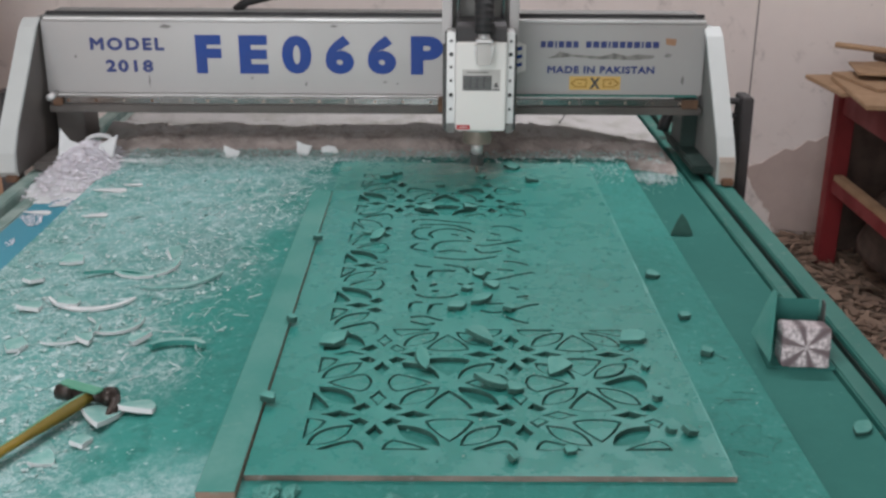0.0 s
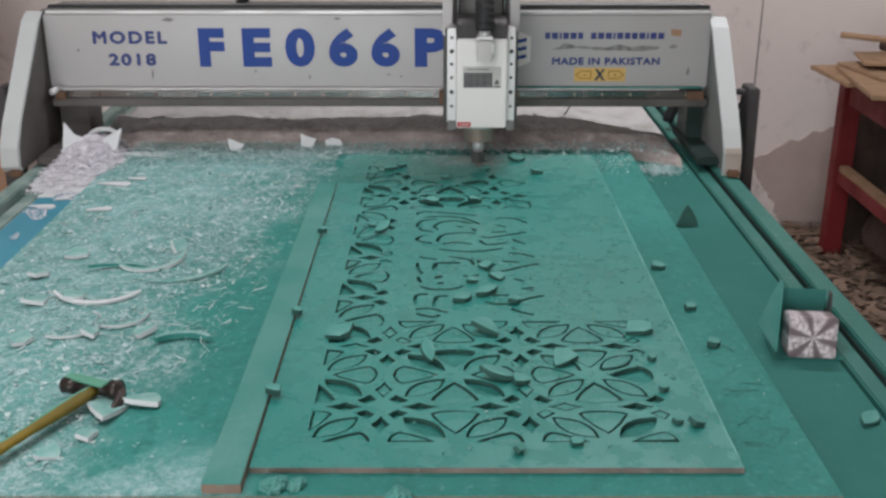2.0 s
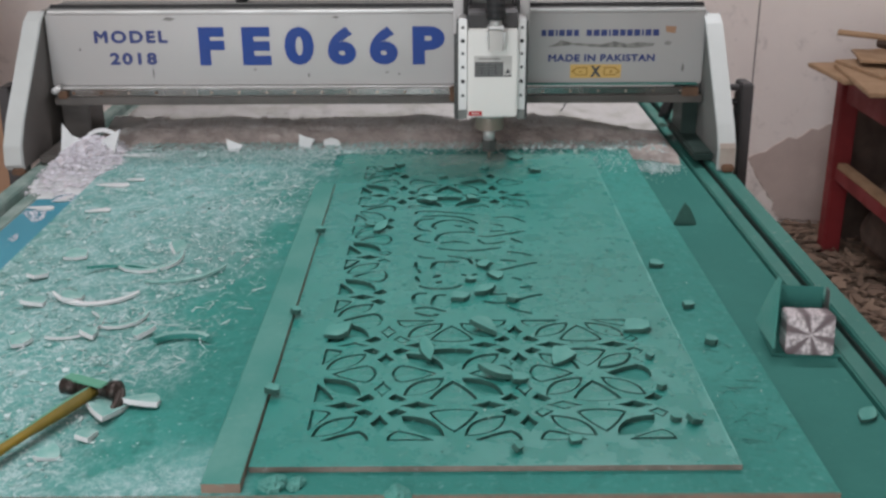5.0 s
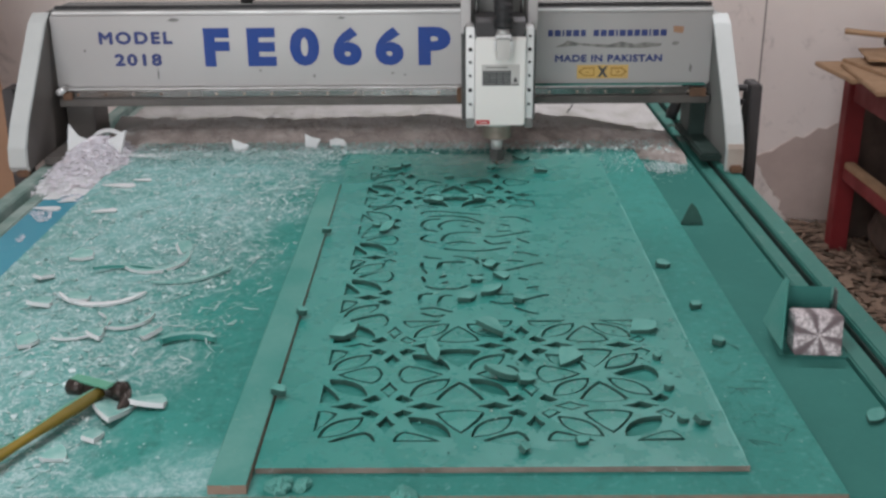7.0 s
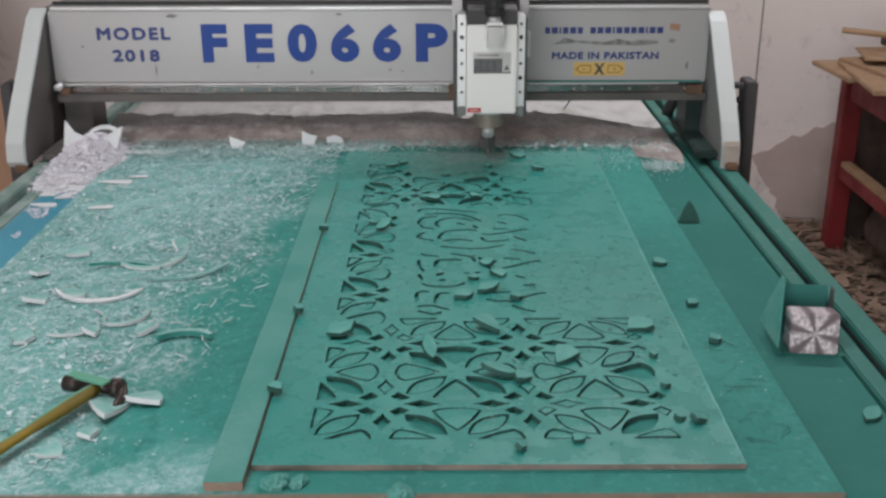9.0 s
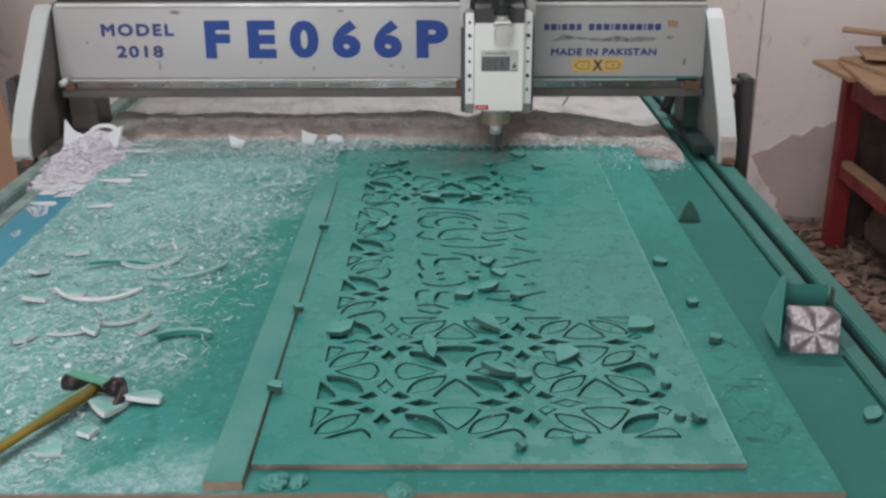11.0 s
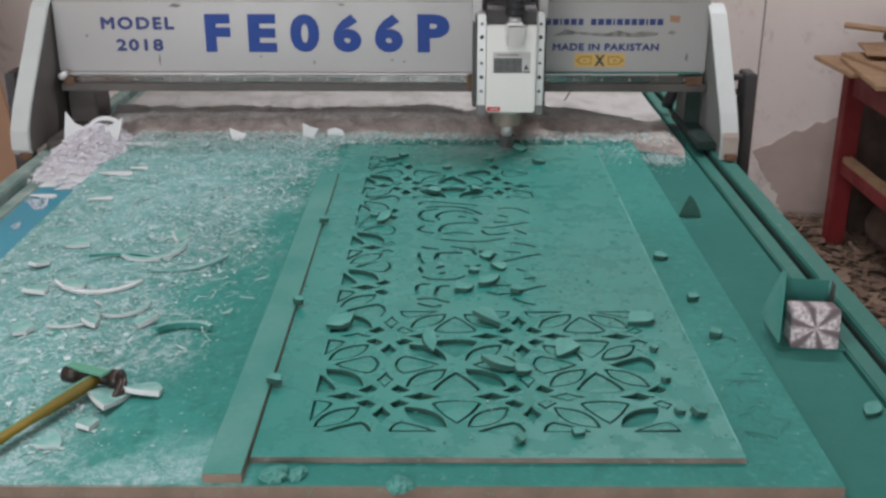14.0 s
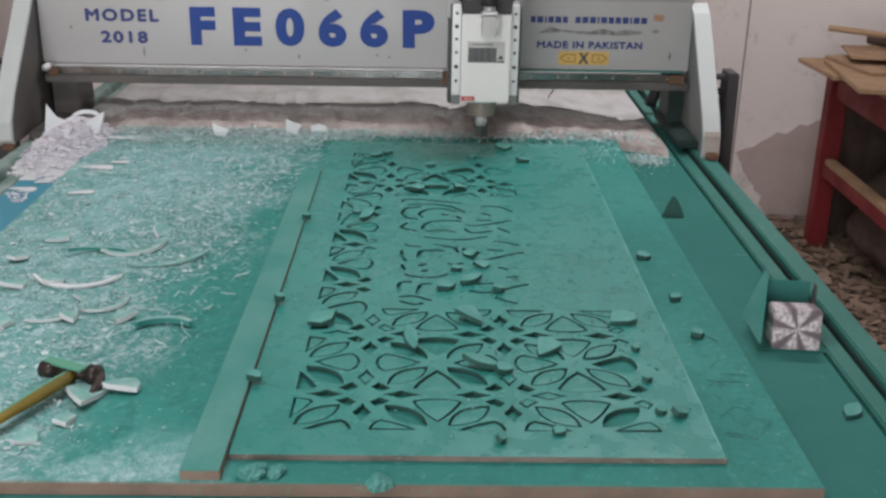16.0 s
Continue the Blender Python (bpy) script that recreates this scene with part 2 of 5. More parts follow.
M_TUBE, _tt, _tb = nodes_of("lit tube glass")
_tb.inputs["Base Color"].default_value = (0.8, 0.8, 0.8, 1)
_tb.inputs["Emission Color"].default_value = (0.95, 0.97, 1.0, 1)
_tb.inputs["Emission Strength"].default_value = 3.0
M_SHEET = sheet_material()
M_DRIFT = drift_material()
M_WALL = wall_material()
M_TURNED = brushed_material()
M_BOARD = board_material()
M_STRIP = surface("dusty green batten", (0.038, 0.215, 0.184), (0.11, 0.285, 0.25), 0.65, 0, 7, 110, 1.0, 0.25, (0.24, 0.34, 0.30), 0.3)
M_EDGE = surface("raw board edge", (0.32, 0.215, 0.165), (0.19, 0.14, 0.11), 0.85, 0, 14, 160, 0.8, 0.3, (0.20, 0.33, 0.27), 0.5)
M_BOARDEDGE = surface("dusty raw edge of the fretwork board", (0.27, 0.215, 0.185), (0.15, 0.135, 0.115), 0.85, 0, 26, 160, 0.9, 0.4, (0.40, 0.42, 0.39), 0.45)
# on cut walls and piece sides this dark green paints in their shade
M_CUT = surface("dark crumbs and shaded cut core", (0.042, 0.120, 0.100), (0.028, 0.075, 0.063), 0.9, 0, 30, 160, 0.8, 0.2)
M_PIECE = surface("green cut piece", (0.032, 0.205, 0.175), (0.085, 0.29, 0.255), 0.55, 0, 25, 140, 0.8, 0.15, (0.20, 0.38, 0.34), 0.1)
M_LOOSE = surface("dusted loose cut piece", (0.060, 0.255, 0.220), (0.15, 0.36, 0.32), 0.65, 0, 30, 140, 0.8, 0.15)
M_RUBBED = surface("rubbed pale green edge", (0.09, 0.33, 0.29), (0.20, 0.43, 0.39), 0.6, 0, 18, 140, 0.9, 0.1)
M_DUSTYPIECE = surface("dusty cut piece", (0.13, 0.34, 0.305), (0.34, 0.50, 0.475), 0.75, 0, 40, 160, 0.9, 0.2)
M_BED = surface("green dusted table", (0.034, 0.148, 0.128), (0.058, 0.205, 0.177), 0.7, 0, 4, 60, 0.85, 0.25, (0.095, 0.26, 0.225), 0.35)
M_RAIL = surface("green painted rail", (0.026, 0.150, 0.127), (0.06, 0.19, 0.16), 0.5, 0, 9, 100, 0.7, 0.12, (0.36, 0.38, 0.33), 0.35)
M_RAILDUST = surface("rail under pale dust", (0.10, 0.19, 0.165), (0.34, 0.40, 0.375), 0.7, 0, 14, 100, 0.9, 0.2, (0.08, 0.065, 0.055), 0.3)
M_BED.node_tree.nodes["Principled BSDF"].inputs["Specular IOR Level"].default_value = 0.05
M_BLUE = surface("blue sheet", (0.052, 0.245, 0.335), (0.10, 0.33, 0.40), 0.5, 0, 8, 120, 0.45, 0.1, (0.4, 0.5, 0.52), 0.15)
M_GREY = surface("grey machine paint", (0.382, 0.370, 0.368), (0.435, 0.420, 0.412), 0.38, 0.15, 3, 60, 0.5, 0.04, (0.24, 0.235, 0.23), -0.05)
M_PALE = surface("pale grey machine paint", (0.52, 0.54, 0.535), (0.42, 0.445, 0.44), 0.45, 0, 6, 80, 0.6, 0.06, (0.34, 0.38, 0.34), 0.1)
M_DARK = surface("dark machine paint", (0.045, 0.048, 0.047), (0.10, 0.10, 0.095), 0.5, 0.1, 8, 90, 0.6, 0.1)
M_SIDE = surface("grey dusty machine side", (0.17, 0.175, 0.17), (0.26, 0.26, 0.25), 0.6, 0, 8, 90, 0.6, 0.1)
# also colours the rail channel and strip, where its dark paints in shade
M_GREENSIDE = surface("green dusted machine side and groove shade", (0.018, 0.034, 0.030), (0.035, 0.062, 0.054), 0.6, 0, 8, 90, 0.6, 0.1)
M_STEEL = surface("polished steel rail", (0.34, 0.325, 0.315), (0.10, 0.095, 0.09), 0.20, 0.9, 12, 60, 0.7, 0.05)
M_CHROME = surface("bright steel", (0.75, 0.75, 0.76), (0.55, 0.55, 0.55), 0.15, 1.0, 10, 60, 0.5, 0.02)
M_COLLET = surface("worn tool steel", (0.34, 0.28, 0.235), (0.20, 0.16, 0.135), 0.36, 0.3, 20, 90, 0.7, 0.06)
M_WHITE = surface("white spindle paint", (0.78, 0.755, 0.73), (0.70, 0.675, 0.65), 0.4, 0, 5, 90, 0.4, 0.03)
M_CLAMP = surface("brushed aluminium", (0.66, 0.655, 0.65), (0.52, 0.515, 0.51), 0.4, 0.35, 8, 120, 0.5, 0.05)
M_BLACK = surface("black plastic", (0.018, 0.018, 0.02), (0.045, 0.045, 0.045), 0.5, 0, 10, 100, 0.5, 0.08)
M_CAP = surface("dark motor cap", (0.045, 0.042, 0.045), (0.085, 0.08, 0.08), 0.5, 0, 10, 100, 0.6, 0.08)
M_BLUEINK = surface("blue lettering", (0.014, 0.05, 0.25), (0.02, 0.07, 0.30), 0.45, 0, 20, 90, 0.6, 0.02)
M_NAVY = surface("dull navy lettering", (0.035, 0.05, 0.17), (0.06, 0.08, 0.22), 0.5, 0, 20, 90, 0.6, 0.02)
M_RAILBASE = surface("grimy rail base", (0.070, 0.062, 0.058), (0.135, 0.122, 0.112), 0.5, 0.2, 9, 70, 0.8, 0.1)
M_YELLOW = surface("yellow sticker", (0.66, 0.43, 0.13), (0.56, 0.38, 0.17), 0.5, 0, 20, 90, 0.6, 0.03)
M_OCHRE = surface("ochre print", (0.36, 0.19, 0.03), (0.3, 0.16, 0.03), 0.5, 0, 20, 90, 0.6, 0.02)
M_INK = surface("dark print", (0.06, 0.06, 0.065), (0.12, 0.12, 0.125), 0.5, 0, 40, 200, 0.6, 0.02)
M_SCUFF = surface("worn printed picture", (0.10, 0.10, 0.10), (0.34, 0.33, 0.31), 0.6, 0, 45, 150, 0.9, 0.05)
M_PLATE = surface("printed plate", (0.50, 0.48, 0.46), (0.42, 0.40, 0.39), 0.45, 0.2, 20, 100, 0.5, 0.02)
M_RED = surface("red label", (0.48, 0.03, 0.035), (0.4, 0.04, 0.04), 0.5, 0, 20, 90, 0.4, 0.02)
M_BARE = surface("bare primer", (0.46, 0.40, 0.36), (0.34, 0.28, 0.24), 0.7, 0, 25, 120, 0.7, 0.1)
M_BRONZE = surface("brown wiper block", (0.19, 0.10, 0.06), (0.08, 0.055, 0.04), 0.7, 0, 25, 120, 0.8, 0.2)
M_REDWOOD = surface("red painted timber", (0.23, 0.026, 0.03), (0.13, 0.018, 0.02), 0.55, 0, 6, 80, 0.7, 0.12)
M_TIMBER = surface("raw timber", (0.40, 0.26, 0.16), (0.26, 0.165, 0.10), 0.75, 0, 9, 60, 0.8, 0.2)
M_PLY = surface("tan ply sheet", (0.40, 0.24, 0.155), (0.33, 0.19, 0.12), 0.7, 0, 3, 60, 0.6, 0.08)
M_FLOOR = surface("earth-brown littered floor", (0.27, 0.20, 0.15), (0.16, 0.12, 0.09), 0.9, 0, 6, 40, 0.9, 0.5)
M_PATCH = surface("brown-grey damp plaster", (0.54, 0.44, 0.405), (0.42, 0.335, 0.305), 0.85, 0, 6, 60, 0.7, 0.2, (0.48, 0.44, 0.42), 0.1)
M_SEAM = surface("dark seam", (0.22, 0.19, 0.18), (0.34, 0.31, 0.29), 0.9, 0, 10, 60, 0.6, 0.1)
M_SACK = surface("dusty brown sacking", (0.10, 0.07, 0.058), (0.055, 0.04, 0.034), 0.85, 0, 12, 120, 0.8, 0.4)
M_CEIL = surface("whitewashed ceiling", (0.62, 0.60, 0.58), (0.5, 0.48, 0.46), 0.85, 0, 2, 40, 0.6, 0.15)
M_OFFCUT = surface("white faced offcut", (0.68, 0.69, 0.70), (0.55, 0.58, 0.58), 0.6, 0, 20, 150, 0.5, 0.1)
M_HANDLE = surface("yellow and green hammer grip", (0.27, 0.18, 0.022), (0.10, 0.085, 0.022), 0.5, 0, 9, 90, 0.8, 0.08)
M_GRIPDUST = surface("green dusted grip", (0.10, 0.30, 0.20), (0.16, 0.36, 0.28), 0.7, 0, 14, 120, 0.7, 0.15)
M_IRON = surface("dark hammer iron", (0.035, 0.028, 0.025), (0.08, 0.06, 0.05), 0.45, 0.5, 20, 100, 0.7, 0.1)
M_SWARF = island("pale swarf", [(0.62, 0.72, 0.73), (0.45, 0.62, 0.61), (0.25, 0.46, 0.43), (0.54, 0.67, 0.67), (0.35, 0.55, 0.53)])
M_SWARFWHITE = island("white swarf", [(0.84, 0.81, 0.87), (0.80, 0.78, 0.84), (0.78, 0.74, 0.80), (0.86, 0.84, 0.89), (0.72, 0.66, 0.70)], 0.8, 0.08)
M_CURL = island("pale curled swarf", [(0.66, 0.72, 0.74), (0.42, 0.58, 0.565), (0.56, 0.66, 0.665), (0.29, 0.48, 0.455)], 0.8, 0.2)
M_LITTER = island("brown shavings", [(0.27, 0.175, 0.125), (0.22, 0.14, 0.10), (0.30, 0.20, 0.145), (0.13, 0.085, 0.060), (0.24, 0.155, 0.115)], 0.9, 0.08)
M_BANKFLAKE = island("grey-brown shavings", [(0.38, 0.335, 0.32), (0.44, 0.40, 0.38), (0.32, 0.28, 0.265), (0.52, 0.48, 0.465), (0.40, 0.345, 0.325)], 0.9, 0.05)
M_CRUMB = island("green crumbs", [GREEN, GREEN_PALE, (0.35, 0.5, 0.45), GREEN_DARK])


# ---- shapes ----
def mesh_of(bm, name, mat, smooth=False):
    me = bpy.data.meshes.new(name)
    bmesh.ops.recalc_face_normals(bm, faces=bm.faces[:])
    bm.to_mesh(me)
    bm.free()
    for m in (mat if isinstance(mat, (list, tuple)) else [mat]):
        me.materials.append(m)
    if smooth:
        for p in me.polygons:
            p.use_smooth = True
    return me


def thing(name, bm, mat, label, category, group="", kind="", smooth=False, m=None):
    ob = new(name, mesh_of(bm, name, mat, smooth) if bm else None)
    if m:
        ob.matrix_world = m
    return tagged(ob, label, category, group, kind)


def part(name, bm, mat, parent, label="", smooth=False, m=None):
    ob = new(name, mesh_of(bm, name, mat, smooth))
    ob.parent = parent
    if m:
        ob.matrix_basis = m
    return tagged(ob, label)


def box(x0, x1, y0, y1, z0, z1, bev=0.002, seg=2, bm=None):
    b = bmesh.new()
    bmesh.ops.create_cube(b, size=1, matrix=Matrix.Translation(((x0 + x1) / 2, (y0 + y1) / 2, (z0 + z1) / 2)) @ Matrix.Diagonal((x1 - x0, y1 - y0, z1 - z0, 1)))
    if bev:
        bmesh.ops.bevel(b, geom=b.edges[:], offset=bev, segments=seg, affect="EDGES", clamp_overlap=True)
    return merged(bm, b)


def merged(bm, b):
    if bm is None:
        return b
    me = bpy.data.meshes.new("tmp")
    b.to_mesh(me)
    b.free()
    bm.from_mesh(me)
    bpy.data.meshes.remove(me)
    return bm


def rod(p, q, r0, r1=None, seg=20, bm=None, bev=0.0):
    p, q = Vector(p), Vector(q)
    b = bmesh.new()
    m = Matrix.Translation((p + q) / 2) @ (q - p).to_track_quat("Z", "Y").to_matrix().to_4x4()
    bmesh.ops.create_cone(b, cap_ends=True, segments=seg, radius1=r0, radius2=r0 if r1 is None else r1, depth=(q - p).length, matrix=m)
    if bev:
        rim = [e for e in b.edges if any(len(f.verts) > 4 for f in e.link_faces)]
        bmesh.ops.bevel(b, geom=rim, offset=bev, segments=2, affect="EDGES")
    return merged(bm, b)


def tube(points, r, seg=12, bm=None, ribs=0.0):
    b = bmesh.new()
    pts = [Vector(p) for p in points]
    rings = []
    for i, p in enumerate(pts):
        d = (pts[min(i + 1, len(pts) - 1)] - pts[max(i - 1, 0)]).normalized()
        m = d.to_track_quat("Z", "Y").to_matrix()
        rr = r * (1 + ribs * (i % 2))
        rings.append([b.verts.new(p + m @ Vector((rr * math.cos(k * math.tau / seg), rr * math.sin(k * math.tau / seg), 0))) for k in range(seg)])
    for a, c in zip(rings, rings[1:]):
        for k in range(seg):
            b.faces.new((a[k], a[(k + 1) % seg], c[(k + 1) % seg], c[k]))
    b.faces.new(rings[0][::-1])
    b.faces.new(rings[-1])
    return merged(bm, b)


def slab(poly, z0, z1, bm=None, bev=0.0, side=0):
    """An upright prism over a plan outline; side: material slot of its edge."""
    b = bmesh.new()
    lo = [b.verts.new((x, y, z0)) for x, y in poly]
    hi = [b.verts.new((x, y, z1)) for x, y in poly]
    b.faces.new(hi)
    b.faces.new(lo[::-1])
    n = len(poly)
    for i in range(n):
        f = b.faces.new((lo[i], lo[(i + 1) % n], hi[(i + 1) % n], hi[i]))
        f.material_index = side
    if bev:
        bmesh.ops.bevel(b, geom=[e for e in b.edges if abs(e.verts[0].co.z - z1) < 1e-6 and abs(e.verts[1].co.z - z1) < 1e-6], offset=bev, segments=1, affect="EDGES")
    return merged(bm, b)


def plate(poly, x0, x1, bm=None, bev=0.0):
    """A prism across x over an outline of (y, z)."""
    b = bmesh.new()
    lo = [b.verts.new((x0, y, z)) for y, z in poly]
    hi = [b.verts.new((x1, y, z)) for y, z in poly]
    b.faces.new(hi)
    b.faces.new(lo[::-1])
    n = len(poly)
    for i in range(n):
        b.faces.new((lo[i], hi[i], hi[(i + 1) % n], lo[(i + 1) % n]))
    if bev:
        bmesh.ops.bevel(b, geom=b.edges[:], offset=bev, segments=2, affect="EDGES", clamp_overlap=True)
    return merged(bm, b)


def facing(poly, y0, y1, bm=None):
    """A thin prism that faces -y, over an outline of (x, z)."""
    b = bmesh.new()
    lo = [b.verts.new((x, y0, z)) for x, z in poly]
    hi = [b.verts.new((x, y1, z)) for x, z in poly]
    b.faces.new(lo)
    b.faces.new(hi[::-1])
    n = len(poly)
    for i in range(n):
        b.faces.new((lo[i], hi[i], hi[(i + 1) % n], lo[(i + 1) % n]))
    return merged(bm, b)


def rect(x0, x1, z0, z1):
    return [(x0, z0), (x1, z0), (x1, z1), (x0, z1)]


def lettering(name, text, x0, x1, z0, z1, y, mat, parent, label="", heavy=0.03, spacing=1.0, swell=0.0):
    """Words in the built-in font, fitted into a box on a face that looks to -y."""
    cu = bpy.data.curves.new("tmp", "FONT")
    cu.body, cu.offset, cu.extrude, cu.space_character, cu.resolution_u = text, heavy, 0.02, spacing, 4
    ob = new("tmp", cu)
    me = bpy.data.meshes.new_from_object(ob.evaluated_get(bpy.context.evaluated_depsgraph_get()))
    bpy.data.objects.remove(ob)
    xs, ys = [v.co.x for v in me.vertices], [v.co.y for v in me.vertices]
    ax, bx, ay, by = min(xs), max(xs), min(ys), max(ys)
    for v in me.vertices:
        up = v.co.z
        v.co = (x0 + (v.co.x - ax) / (bx - ax) * (x1 - x0), y - (0.0012 if up > 0 else 0.0), z0 + (v.co.y - ay) / (by - ay) * (z1 - z0))
    if swell:
        vs, fs = [], []
        for k, (dx, dz) in enumerate(((0, 0), (1, 0), (-1, 0), (0, 1), (0, -1), (0.6, 0.6), (-0.6, -0.6), (0.6, -0.6), (-0.6, 0.6))):
            fs += [[i + len(vs) for i in p.vertices] for p in me.polygons]
            vs += [v.co + Vector((dx * swell, -0.00004 * k, dz * swell)) for v in me.vertices]
        bpy.data.meshes.remove(me)
        me = bpy.data.meshes.new(name)
        me.from_pydata(vs, [], fs)
    me.materials.clear()
    me.materials.append(mat)
    me.name = name
    o = new(name, me)
    o.parent = parent
    return tagged(o, label)


# ---- the workshop ----
def workshop():
    wall = thing("wall_back", box(-2.6, 3.4, 3.35, 3.5, FLOOR - 0.1, 2.1, 0), M_WALL, "whitewashed board wall with grey stains behind the machine", "wall", kind="structure")
    for x in (1.45, 2.67):
        part("board_seam", box(x - 0.003, x + 0.003, 3.348, 3.352, FLOOR, 2.1, 0), M_SEAM, wall)
    rng = random.Random(4)
    corners = [(1.461, -0.555), (1.593, -0.488), (1.788, -0.405), (2.6, -0.28), (2.6, -0.84), (1.68, -0.84), (1.60, -0.815), (1.58, -0.73), (1.515, -0.65)]
    ragged = [(a[0] + (c[0] - a[0]) * k / 6 + rng.gauss(0, 0.006), a[1] + (c[1] - a[1]) * k / 6 + rng.gauss(0, 0.006)) for a, c in zip(corners, corners[1:] + corners[:1]) for k in range(6)]
    part("plaster_patch", facing(ragged, 3.344, 3.352), M_PATCH, wall, "brown-grey damp patch")
    for side, x in (("wall_left", -2.75), ("wall_right", 3.4)):
        thing(side, box(x, x + 0.15, -3.6, 3.5, FLOOR - 0.1, 2.1, 0), M_WALL, "whitewashed board wall of the workshop", "wall", kind="structure")
    front = box(-2.6, -2.0, -3.6, -3.45, FLOOR, 2.1, 0)
    box(1.2, 3.4, -3.6, -3.45, FLOOR, 2.1, 0, bm=front)
    box(-2.0, 1.2, -3.6, -3.45, 1.65, 2.1, 0, bm=front)
    thing("wall_front", front, M_WALL, "unseen whitewashed front wall with an opening assumed for daylight", "wall", kind="structure")
    thing("ceiling", box(-2.75, 3.55, -3.6, 3.5, 2.1, 2.25, 0), M_CEIL, "whitewashed workshop ceiling", "ceiling", kind="structure")
    thing("ground", box(-60, 60, -60, 60, FLOOR - 0.3, FLOOR - 0.02, 0), M_FLOOR, "earth-brown yard outside the workshop", "ground", kind="structure")
    b = bmesh.new()
    n = 60
    grid = [[b.verts.new((-2.6 + 6.0 * i / n, -3.5 + 6.85 * j / n, FLOOR + 0.02 * noise.noise((i * 0.3, j * 0.3, 2.0)) + 0.012 * noise.noise((i * 1.1, j * 1.1, 7.0)))) for i in range(n + 1)] for j in range(n + 1)]
    for j in range(n):
        for i in range(n):
            b.faces.new((grid[j][i], grid[j][i + 1], grid[j + 1][i + 1], grid[j + 1][i]))
    thing("floor", b, M_FLOOR, "earth-brown workshop floor under trodden shavings", "floor", kind="structure", smooth=True)
    # fittings added out of view for the two assumed tube lamps
    for x, y in ((-0.6, -0.2), (0.75, 1.8)):
        lamp = thing("assumed_tube_light", box(x - 0.63, x + 0.63, y - 0.03, y + 0.03, 2.055, 2.1, 0.004), M_PALE, "assumed white tube lamp on the ceiling, out of view", "lamp", "tube lamps")
        part("tube", rod((x - 0.6, y, 2.035), (x + 0.6, y, 2.035), 0.013), M_TUBE, lamp, "lit white glass tube", True)


def flakes(rng, count, place, size, curl=0.5, lift=0.4, thick=0.0006, slim=1.0):
    """Many thin bent shavings: place(rng) gives x, y, z; size(rng) a length."""
    vs, fs = [], []
    for _ in range(count):
        p = place(rng)
        if p is None:
            continue
        s = size(rng)
        w = s * rng.uniform(0.2, 0.6) * slim
        m = Matrix.Translation(p) @ Euler((rng.gauss(0, lift), rng.gauss(0, lift), rng.uniform(0, 6.3))).to_matrix().to_4x4()
        k = rng.choice((2, 3, 4))
        bend = rng.uniform(-curl, curl) * s
        base = len(vs)
        for i in range(k + 1):
            u = i / k
            t = w * (1 - 0.6 * abs(2 * u - 1) * rng.random())
            x, z = (u - 0.5) * s, bend * (1 - (2 * u - 1) ** 2) * 0.6
            y = rng.uniform(0.2, 1.0) * bend / max(slim, 0.4) * (1 - (2 * u - 1) ** 2)
            vs += [m @ Vector((x, y - t / 2, z)), m @ Vector((x, y + t / 2, z)), m @ Vector((x, y - t / 2, z + thick)), m @ Vector((x, y + t / 2, z + thick))]
        for i in range(k):
            a, c = base + 4 * i, base + 4 * i + 4
            fs += [(a + 2, a + 3, c + 3, c + 2), (a, c, c + 1, a + 1), (a, a + 2, c + 2, c), (a + 1, c + 1, c + 3, a + 3)]
    return vs, fs


def stuff(name, data, mat, label, category):
    me = bpy.data.meshes.new(name)
    me.from_pydata(data[0], [], data[1])
    me.materials.append(mat)
    return tagged(new(name, me), label, category, kind="stuff")


